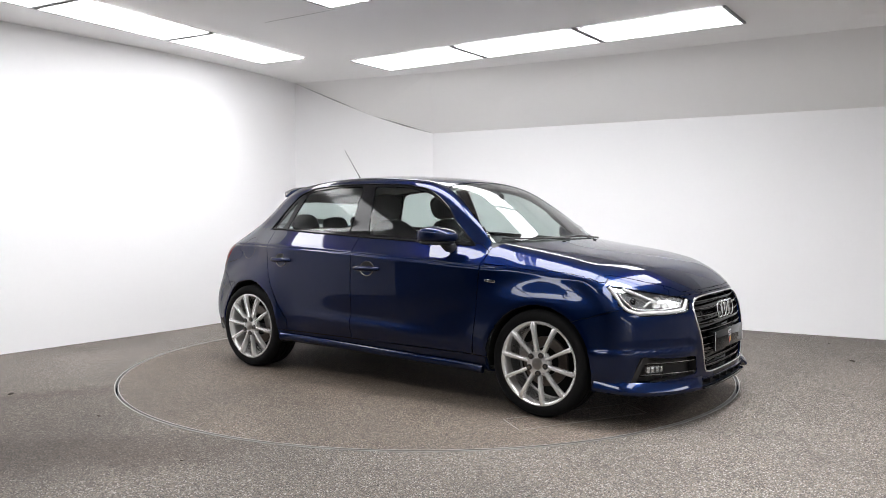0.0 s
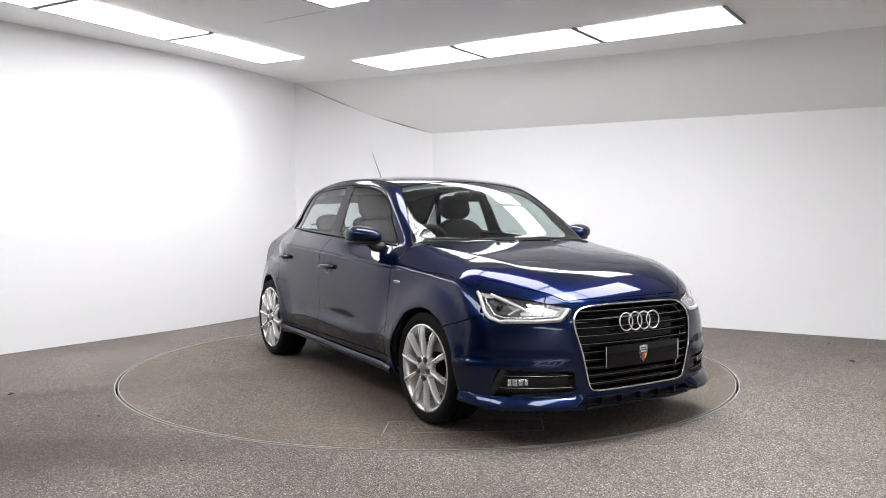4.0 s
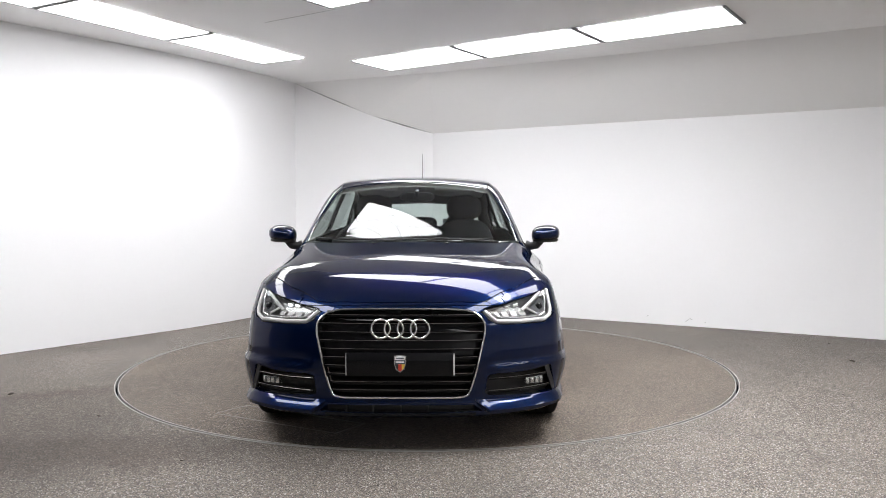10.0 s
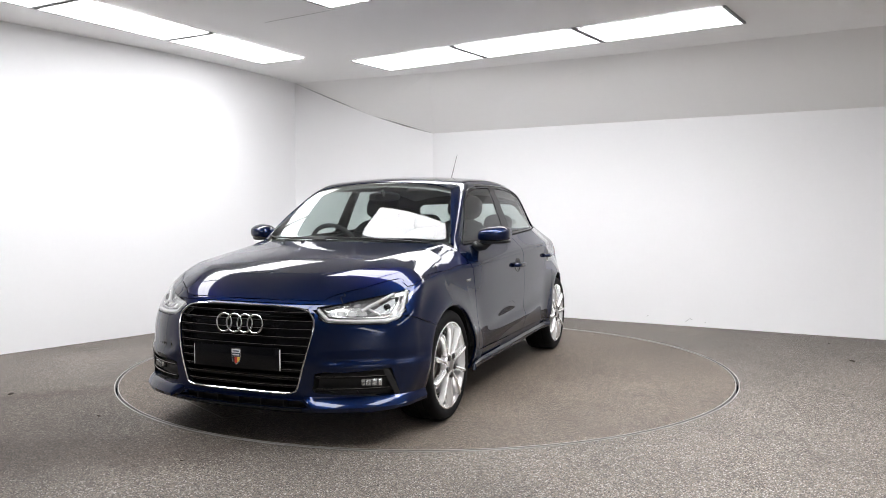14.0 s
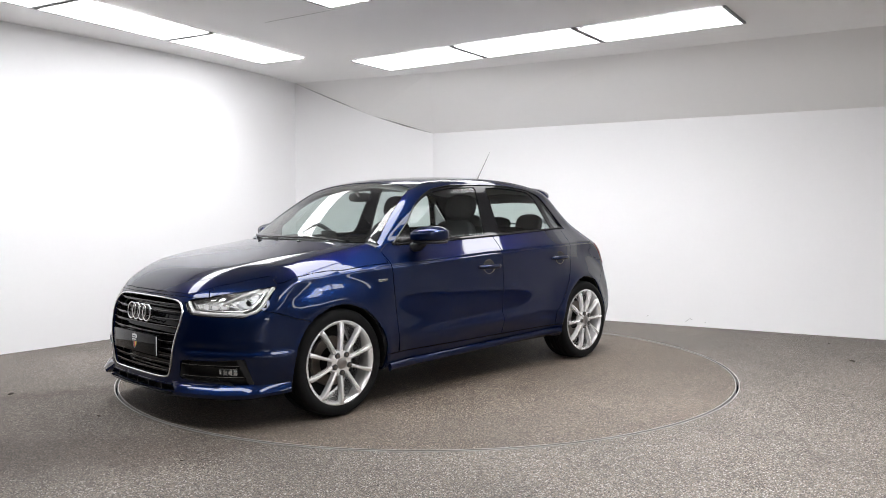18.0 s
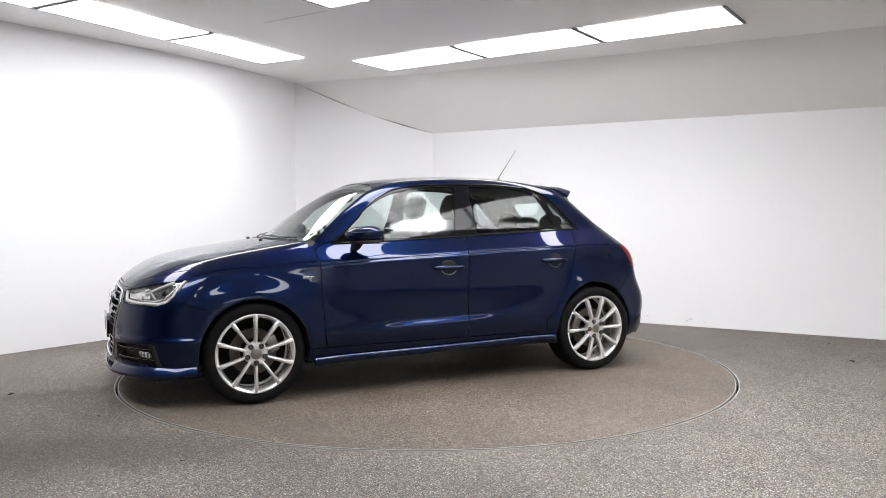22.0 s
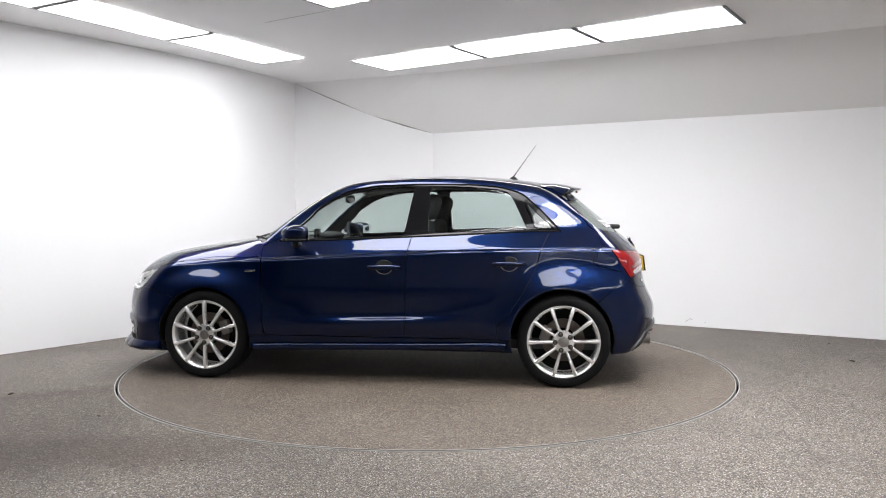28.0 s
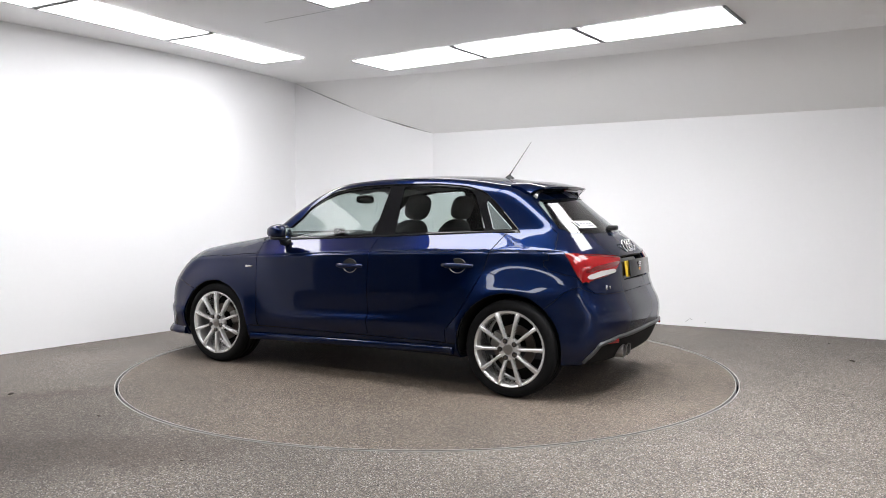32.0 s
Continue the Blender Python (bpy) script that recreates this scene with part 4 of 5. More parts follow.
# raised black disc: the shade of a bolt hole put in as colour
WELL = lathe([(0.0165, 0.0), (0.0165, 0.0150), (0.0150, 0.0154), (0.0140, 0.0146), (0.0, 0.0146)], 20)
DISC = lathe([(0.08, -0.10), (0.085, -0.085), (0.10, -0.082), (0.142, -0.082), (0.142, -0.104), (0.08, -0.104)], 48)
BARREL = lathe([(0.225, -0.198), (0.10, -0.19), (0.0, -0.19)], 40)
WM = {}
for n, b, m in (("tyre", TYRE, RUBBER), ("rim", RIM, ALLOY), ("spoke", SPOKE, ALLOY), ("hub", HUB, ALLOY), ("centre_cap", CAP, STEEL), ("wheel_bolt", BOLT, DISC_STEEL), ("bolt_well_shade", WELL, BLACK), ("brake_disc", DISC, DISC_STEEL), ("inner_barrel", BARREL, WELL_BLACK)):
    me = smooth(mesh_of(n, b), 35)
    me.materials.append(m)
    WM[n] = me
for x, y, phases in ((1.235, 0.828, (0, 8)), (-1.235, 0.822, (-16, 12))):
    for side, phase in zip((1, -1), phases):
        w = build_wheel(x, y, side)

        def sub(name, rot=0.0, shift=(0, 0, 0)):
            o = new(name, WM[name])
            o.parent = w
            m = Matrix.Rotation(radians(rot), 4, "Y") @ Matrix.Translation(shift)
            o.location, o.rotation_euler = m.translation, m.to_euler()
            return o
        for n in ("tyre", "rim", "hub", "centre_cap", "brake_disc", "inner_barrel"):
            sub(n, phase)
        for i in range(10):
            sub("spoke", phase + 36 * i)
        for i in range(5):
            sub("wheel_bolt", phase + 36 + 72 * i, (0, 0, 0.0545))
            sub("bolt_well_shade", phase + 36 + 72 * i, (0, 0, 0.0545))
        k = box_bm(-0.05, 0.05, -0.12, -0.06, 0.09, 0.155, 0.012)
        me = smooth(mesh_of("brake_caliper", moved(k, Matrix.Rotation(radians(-70 * (1 if x > 0 else -1) * side), 4, "Y"))), 40)
        me.materials.append(STEEL)
        new("brake_caliper", me).parent = w

# ---- front: grille, badge, plate ----
def front_loop(half, push):
    """The outline on the nose, both halves, as a closed loop."""
    half = [q for q in half if q[0] > 0]
    full = [tuple(q) for q in rounded(half + [(-y, z) for y, z in half[::-1]], 2, 0.03)]
    out = []
    for (y0, z0), (y1, z1) in zip(full, full[1:] + full[:1]):
        k = max(1, int(math.hypot(y1 - y0, z1 - z0) / 0.02))
        out += [(y0 + (y1 - y0) * i / k, z0 + (z1 - z0) * i / k) for i in range(k)]
    y, z = np.array(out).T
    return np.stack([skin_x(np.abs(y), z) + push, y, z], 1)


grille = carpart("grille", panel_mesh("grille", PTS, PIECES["grille"], whole=True, sink=0.055, gap=-0.004, thick=False), GLOSS, None, "black single-frame grille with a thin chrome surround", custom=True)
loop = front_loop(GRILLE, 0.002)
carpart("chrome_surround", tube(loop, 0.0052, True, 8, up=(1, 0, 0)), CHROME, grille, "thin chrome surround")
carpart("grille_wall", tube(front_loop(GRILLE, -0.028), 0.027, True, 4, 0.25, up=(0, 0, 1)), GLOSS, grille)


def grille_half(z):
    """Half the grille's width at a height."""
    p = rounded(GRILLE, 2, 0.03)
    ys = [y0 + (y1 - y0) * (z - z0) / (z1 - z0) for (y0, z0), (y1, z1) in zip(p, np.roll(p, -1, 0)) if (z0 - z) * (z1 - z) < 0]
    return max(ys) if ys else 0.3


for i in range(10):
    z = 0.298 + i * 0.0395
    h = grille_half(z) - 0.006
    y = np.linspace(-h, h, 41)
    x = skin_x(np.abs(y), np.full(41, z)) - 0.020
    slat = joined(tube(np.stack([x, y, np.full(41, z)], 1), 0.011, n=4, flat=0.55), tube(np.stack([x + 0.0085, y, np.full(41, z + 0.004)], 1), 0.0022, n=4))
    carpart("grille_slat", slat, GLOSS, grille, angle=30)
    carpart("slat_edge", tube(np.stack([x + 0.0095, y, np.full(41, z + 0.0065)], 1), 0.0013, n=5), STEEL, grille, "thin bright slat edge")

ring = lambda r: [(0.0, r * math.cos(a), r * math.sin(a)) for a in np.linspace(0, 2 * math.pi, 40, endpoint=False)]


def rings(x, y, z, r, step, thick, lean=0.0):
    """A badge of four linked bright rings."""
    m = Matrix.Translation((x, y, z)) @ Matrix.Rotation(lean, 4, "Y")
    return joined(*[moved(tube(ring(r), thick, True, 8, 0.8, up=(1, 0, 0)), m @ Matrix.Translation((0.002 * (i % 2), (i - 1.5) * step, 0))) for i in range(4)])


badge = carpart("badge", rings(2.012, 0, 0.598, 0.0450, 0.0625, 0.0050, -0.10), CHROME, grille, "badge of four chrome rings")
carpart("badge_bracket", box_bm(1.975, 2.005, -0.12, 0.12, 0.585, 0.612, 0.004), GLOSS, grille)
plate = carpart("front_plate", box_bm(2.030, 2.042, -0.26, 0.26, 0.378, 0.489, 0.003), PLATE, None, "black gloss front number board with a small printed shield")
# white strips painted for the reflection along the board's end faces
carpart("plate_edge_glint", joined(box_bm(2.036, 2.0432, 0.2535, 0.2595, 0.381, 0.486, 0.001), box_bm(2.036, 2.0428, -0.2585, -0.2555, 0.381, 0.486, 0.0008)), WHITE, plate, "white strip in place of light caught on the board's edge")
carpart("plate_mount", box_bm(1.985, 2.030, -0.20, 0.20, 0.39, 0.478, 0.005), BLACK, plate)


def shield(x, y0, z0, s, direction=1):
    """A small printed crest: rim, pale top, dark band, tricolour foot."""
    out = [(-0.5, 0.55), (0.0, 0.62), (0.5, 0.55), (0.5, 0.0), (0.36, -0.42), (0.0, -0.68), (-0.36, -0.42), (-0.5, 0.0)]
    def sheet(poly, dx):
        b = bmesh.new()
        b.faces.new([b.verts.new((x + dx * direction, y0 + py * s * 0.86, z0 + pz * s)) for py, pz in poly])
        bmesh.ops.recalc_face_normals(b, faces=b.faces[:])
        r = bmesh.ops.extrude_face_region(b, geom=b.faces[:])
        bmesh.ops.translate(b, vec=(-0.0012 * direction, 0, 0), verts=[v for v in r["geom"] if isinstance(v, bmesh.types.BMVert)])
        bmesh.ops.recalc_face_normals(b, faces=b.faces[:])
        return b
    k = 0.86
    rim_ = sheet(out, 0.0012)
    top = sheet([(p * k, q * k) for p, q in ((-0.5, 0.55), (0, 0.62), (0.5, 0.55), (0.5, 0.28), (-0.5, 0.28))], 0.0024)
    mid = sheet([(p * k, q * k) for p, q in ((-0.5, 0.28), (0.5, 0.28), (0.5, -0.06), (-0.5, -0.06))], 0.0024)
    f1 = sheet([(p * k, q * k) for p, q in ((-0.5, -0.08), (-0.17, -0.08), (-0.17, -0.56), (-0.36, -0.42))], 0.0024)
    f2 = sheet([(p * k, q * k) for p, q in ((-0.17, -0.08), (0.17, -0.08), (0.17, -0.56), (0, -0.68), (-0.17, -0.56))], 0.0024)
    f3 = sheet([(p * k, q * k) for p, q in ((0.17, -0.08), (0.5, -0.08), (0.36, -0.42), (0.17, -0.56))], 0.0024)
    bars = joined(*[box_bm(min(x, x + 0.004 * direction), max(x, x + 0.004 * direction), y0 - w * s, y0 + w * s, z0 + h * s - 0.0032, z0 + h * s + 0.0032) for w, h in ((0.30, 0.10),)])
    dark = joined(*[box_bm(min(x, x + 0.004 * direction), max(x, x + 0.004 * direction), y0 - 0.28 * s, y0 + 0.28 * s, z0 + 0.38 * s - 0.003, z0 + 0.38 * s + 0.003)])
    return rim_, top, mid, f1, f2, f3, bars, dark


def add_shield(parent, x, y, z, s, d=1):
    for n, b, m in zip(("crest_rim", "crest_top", "crest_band", "crest_foot", "crest_foot", "crest_foot", "lettering_bar", "lettering_bar"), shield(x, y, z, s, d), (LAMP_CHROME, WHITE, SHIELD_B, BLACK if d > 0 else SHIELD_R, SHIELD_R, SHIELD_Y, WHITE, SHIELD_B)):
        carpart(n, b, m, parent, angle=30)


add_shield(plate, 2.042, 0.0, 0.438, 0.066)

# lower intake and fog lamps
intake = carpart("lower_intake", panel_mesh("lower_intake", PTS, PIECES["intake"], whole=True, sink=0.04, gap=-0.004, thick=False), BLACK, None, "black lower air intake", custom=True)
for y in (-0.26, -0.13, 0.0, 0.13, 0.26):
    carpart("intake_rib", box_bm(float(skin_x(abs(y), 0.215)) - 0.04, float(skin_x(abs(y), 0.215)) - 0.004, y - 0.003, y + 0.003, 0.20, 0.232), BLACK, intake)
y = np.linspace(-0.36, 0.36, 41)
carpart("intake_blade", tube(np.stack([skin_x(np.abs(y), np.full(41, 0.236)) + 0.003, y, np.full(41, 0.238)], 1), 0.006, n=6, flat=0.6), PAINT, intake, "thin blue blade above the intake")
y = np.linspace(-0.36, 0.36, 41)
carpart("front_splitter", tube(np.stack([skin_x(np.abs(y), np.full(41, 0.19)) + 0.004, y, np.full(41, 0.190)], 1), 0.013, n=8, flat=0.6), GLOSS, None, "black splitter edge below the intake")
for s in (1, -1):
    yf = np.linspace(0.36, 0.70, 24)
    line = [(float(v), y) for v, y in zip(skin_x(yf, np.full(24, 0.235)), yf)]
    xs = np.linspace(line[-1][0] - 0.012, 1.575, 16)
    line += [(x, float(v)) for x, v in zip(xs, skin_y(xs, np.full(16, 0.235)))]
    g = []
    for i, (x, y) in enumerate(line):
        nx, ny = field_normals(np.array([(x, y, 0.235)]))[0, :2]
        d = math.hypot(nx, ny)
        nx, ny = nx / d, ny / d
        k = min(1, i / 4)
        out = k * (0.040 - 0.018 * max(0, (i - 18) / 21))
        top = 0.256 + 0.006 * max(0, (i - 24) / 15) - 0.004 * k
        g.append([(x + nx * o, (y + ny * o) * s, z) for o, z in ((-0.03, top + 0.006), (0.001, top + 0.002), (out * 0.55, top - 0.014), (out, top - 0.036 * k - 0.006), (out - 0.004, top - 0.048 * k - 0.010), (-0.03, 0.184))])
    b = bmesh.new()
    me = grid_mesh("lip", np.array(g), close_v=True)
    b.from_mesh(me)
    bpy.data.meshes.remove(me)
    bmesh.ops.holes_fill(b, edges=b.edges[:])
    bmesh.ops.recalc_face_normals(b, faces=b.faces[:])
    carpart("bumper_lip", b, PAINT, P["front_bumper"], angle=30)
for s in (False, True):
    fog = carpart("fog_lamp_recess", panel_mesh("fog_lamp_recess", PTS, PIECES["fog_recess"], flip=s, sink=0.045, gap=-0.004, thick=False), BLACK, None, "black fog lamp recess with two slats", custom=True)
    side = -1 if s else 1
    p = rounded(FOG, 1, 0.012)
    pp = []
    for (y0, z0), (y1, z1) in zip(p, np.roll(p, -1, 0)):
        k = max(1, int(math.hypot(y1 - y0, z1 - z0) / 0.02))
        pp += [(y0 + (y1 - y0) * i / k, z0 + (z1 - z0) * i / k) for i in range(k)]
    y, z = np.array(pp).T
    x = skin_x(y, z)
    g = np.stack([np.stack([x - d, y * side, z], 1) for d in (0.002, 0.05)])
    carpart("recess_wall", grid_mesh("recess_wall", g, close_v=True), BLACK, fog)
    for z in (0.290, 0.350):
        y = np.linspace(0.425, 0.735, 16)
        carpart("fog_slat", joined(tube(np.stack([skin_x(y, np.full(16, z)) - 0.018, y * side, np.full(16, z)], 1), 0.012, n=4, flat=0.5), tube(np.stack([skin_x(y, np.full(16, z)) - 0.006, y * side, np.full(16, z + 0.003)], 1), 0.0022, n=4)), GLOSS, fog, angle=30)
        carpart("slat_edge", tube(np.stack([skin_x(y, np.full(16, z)) - 0.004, y * side, np.full(16, z + 0.005)], 1), 0.0014, n=5), STEEL, fog, "thin bright slat edge")
    x0 = float(skin_x(0.655, 0.32)) - 0.030
    lamp = carpart("fog_lamp", moved(box_bm(-0.02, 0.01, -0.052, 0.052, -0.019, 0.019, 0.008), Matrix.Translation((x0, 0.655 * side, 0.320)) @ Matrix.Rotation(radians(30 * side), 4, "Z")), LAMP_BRIGHT, fog, "small bright fog lamp")
    carpart("fog_lens", moved(box_bm(0.011, 0.014, -0.05, 0.05, -0.017, 0.017, 0.001), Matrix.Translation((x0, 0.655 * side, 0.320)) @ Matrix.Rotation(radians(30 * side), 4, "Z")), LENS, lamp)
    for k in (-0.03, 0.0, 0.03):
        carpart("reflector_rib", moved(box_bm(0.006, 0.0125, k - 0.004, k + 0.004, -0.014, 0.014, 0.001), Matrix.Translation((x0, 0.655 * side, 0.320)) @ Matrix.Rotation(radians(30 * side), 4, "Z")), LAMP_DARK, lamp)
    fin = []
    for z in np.linspace(0.388, 0.254, 12):
        y0 = 0.708 + (0.388 - z) / 0.134 * 0.046
        x0, x1 = float(skin_x(y0, z)), float(skin_x(y0 + 0.026, z))
        fin.append([(x0 - 0.030, y0 * side, z), (x0 - 0.004, (y0 + 0.003) * side, z), (x1 - 0.002, (y0 + 0.026) * side, z), (x1 - 0.035, (y0 + 0.027) * side, z)])
    b = bmesh.new()
    me = grid_mesh("fin", np.array(fin), close_v=True)
    b.from_mesh(me)
    bpy.data.meshes.remove(me)
    bmesh.ops.recalc_face_normals(b, faces=b.faces[:])
    carpart("recess_fin", b, BLACK, fog, "satin black upright fin", angle=30)

# ---- headlamps: bowl, projector, light guides ----
def lamp_curve(pts2, sink, n=12):
    """A line on the nose, given by (y, z), sunk below the surface."""
    out = []
    for (y0, z0), (y1, z1) in zip(pts2, pts2[1:]):
        out += [(y0 + (y1 - y0) * i / n, z0 + (z1 - z0) * i / n) for i in range(n)]
    out.append(pts2[-1])
    y, z = np.array(out).T
    return np.stack([skin_x(y, z) - sink, y, z], 1)


def lamp_plate(poly, sink, thick=0.004):
    """A small plate that follows the nose, outlined by (y, z) and sunk below the surface."""
    y, z = np.array(rounded(poly, 1, 0.004)).T
    x = skin_x(y, z) - sink
    b = bmesh.new()
    front = [b.verts.new(v) for v in zip(x, y, z)]
    back = [b.verts.new((u - thick, v, w_)) for u, v, w_ in zip(x, y, z)]
    b.faces.new(front)
    k = len(front)
    for i in range(k):
        b.faces.new((front[i], back[i], back[(i + 1) % k], front[(i + 1) % k]))
    bmesh.ops.triangulate(b, faces=[f for f in b.faces if len(f.verts) > 4])
    bmesh.ops.recalc_face_normals(b, faces=b.faces[:])
    return b


for s in (False, True):
    side = P["headlamp"][s]
    mir = (lambda b: flipped(b)) if s else (lambda b: b)
    carpart("lamp_bowl", panel_mesh("lamp_bowl", PTS, PIECES["headlamp"], flip=s, sink=0.050, gap=-0.003, thick=False, even=0.6), LAMP_BOWL, side, "grey lamp housing", custom=True)
    p = rounded(HEADLAMP, 1, 0.012)
    y, z = p.T
    edge = np.stack([skin_x(y, z), y, z], 1)
    n = field_normals(edge)
    g = np.stack([edge - n * d for d in (0.003, 0.050)])
    carpart("lamp_bezel", mir(tube(edge - n * 0.006, 0.0038, True, 6)), GLOSS, side, "thin black lamp bezel")
    carpart("lamp_wall", grid_mesh("lamp_wall", g * np.array([1, -1 if s else 1, 1]), close_v=True), LAMP_CHROME, side)
    c = lamp_curve([(0.404, 0.674), (0.462, 0.626), (0.576, 0.6185), (0.688, 0.6185), (0.713, 0.6155), (0.746, 0.634), (0.753, 0.66), (0.748, 0.70), (0.741, 0.752)], 0.010)
    carpart("light_guide", mir(tube(c, 0.0092, n=8, up=(1, 0, 0))), LED, side, "thick white light guide")
    c = lamp_curve([(0.43, 0.671), (0.476, 0.641), (0.58, 0.6335), (0.685, 0.6335), (0.718, 0.645), (0.727, 0.70), (0.721, 0.744)], 0.018)
    carpart("reflector_bar", mir(tube(c, 0.0042, n=6, up=(1, 0, 0))), LAMP_BRIGHT, side)
    c = lamp_curve([(0.594, 0.666), (0.645, 0.702), (0.700, 0.741)], 0.012)
    carpart("light_guide", mir(tube(c, 0.0085, n=8, up=(1, 0, 0))), LED, side, "slanting white light guide")
    c = lamp_curve([(0.618, 0.676), (0.672, 0.645)], 0.014)
    carpart("light_guide", mir(tube(c, 0.006, n=8, up=(1, 0, 0))), LED, side, "short white light guide")
    carpart("reflector_plate", mir(lamp_plate([(0.672, 0.731), (0.740, 0.754), (0.735, 0.728), (0.702, 0.722)], 0.016)), LAMP_BRIGHT, side, "bright reflector plate")
    carpart("reflector_plate", mir(lamp_plate([(0.412, 0.676), (0.455, 0.645), (0.60, 0.640), (0.615, 0.664), (0.585, 0.676), (0.50, 0.683), (0.44, 0.686)], 0.034)), LAMP_CHROME, side, "bright reflector plate")
    for y0 in (0.455, 0.500, 0.545, 0.590):
        carpart("led_cell", mir(lamp_plate([(y0, 0.641), (y0 + 0.030, 0.641), (y0 + 0.016, 0.662), (y0 - 0.014, 0.662)], 0.020, 0.012)), LED, side, "slanted white lamp cell")
    for y0 in (0.480, 0.522, 0.564):
        carpart("led_cell", mir(lamp_plate([(y0 - 0.013, 0.682), (y0 + 0.013, 0.685), (y0 + 0.013, 0.698), (y0 - 0.013, 0.695)], 0.024, 0.010)), LAMP_BRIGHT, side, "small square lamp cell")
    carpart("projector_pane", mir(lamp_plate([(0.640, 0.655), (0.645, 0.672), (0.704, 0.722), (0.716, 0.700), (0.712, 0.652), (0.690, 0.645)], 0.024)), SMOKED, side, "smoked pane before the projector")
    b = blob(float(skin_x(0.685, 0.675)) - 0.030, 0.688, 0.676, 0.016, 0.020, 0.020, 2.0)
    carpart("projector_lens", mir(b), GLOSS, side, "round projector lens")

# ---- sides ----
def handle(x, z):
    y = float(skin_y(x, z))
    cup = moved(lathe([(0.051, -0.002), (0.049, 0.0008), (0.036, 0.0010), (0.0, 0.0010)], 36), Matrix.Translation((x, y, z)) @ Matrix.Diagonal((1.22, 1, 0.94, 1)))
    bmesh.ops.delete(cup, geom=[v for v in cup.verts if v.co.z < z - 0.012], context="VERTS")
    xs = np.linspace(-0.103, 0.103, 25)
    yy = skin_y(x + xs, np.full(25, z))
    rise = 0.026 * (1 - (np.abs(xs) / 0.105) ** 5) + 0.002
    bar = tube(np.stack([x + xs, yy + rise, np.full(25, z)], 1), 0.0195 * (1 - 0.35 * (np.abs(xs) / 0.105) ** 4), n=12, flat=0.88)
    return cup, bar


for door, x, z in (("front_door", -0.041, 0.790), ("rear_door", -0.878, 0.817)):
    cup, bar = handle(x, z)
    # black half-disc paints the shade in the upper half of the blue cup
    pair("handle_cup_shade", cup, BLACK, P[door], "flat dark half-disc in place of the shade in the handle cup")
    pair("door_handle", bar, PAINT, P[door])
    # steel strip drawn for the glint along the cup's lower edge
    a = np.linspace(math.pi * 1.12, math.pi * 1.88, 18)
    xr, zr = x + 0.056 * np.cos(a), z - 0.002 + 0.046 * np.sin(a)
    pair("cup_rim_glint", tube(np.stack([xr, skin_y(xr, zr) + 0.002, zr], 1), 0.0028, n=6), STEEL, P[door], "bright strip in place of the glint on the handle cup's lower rim")

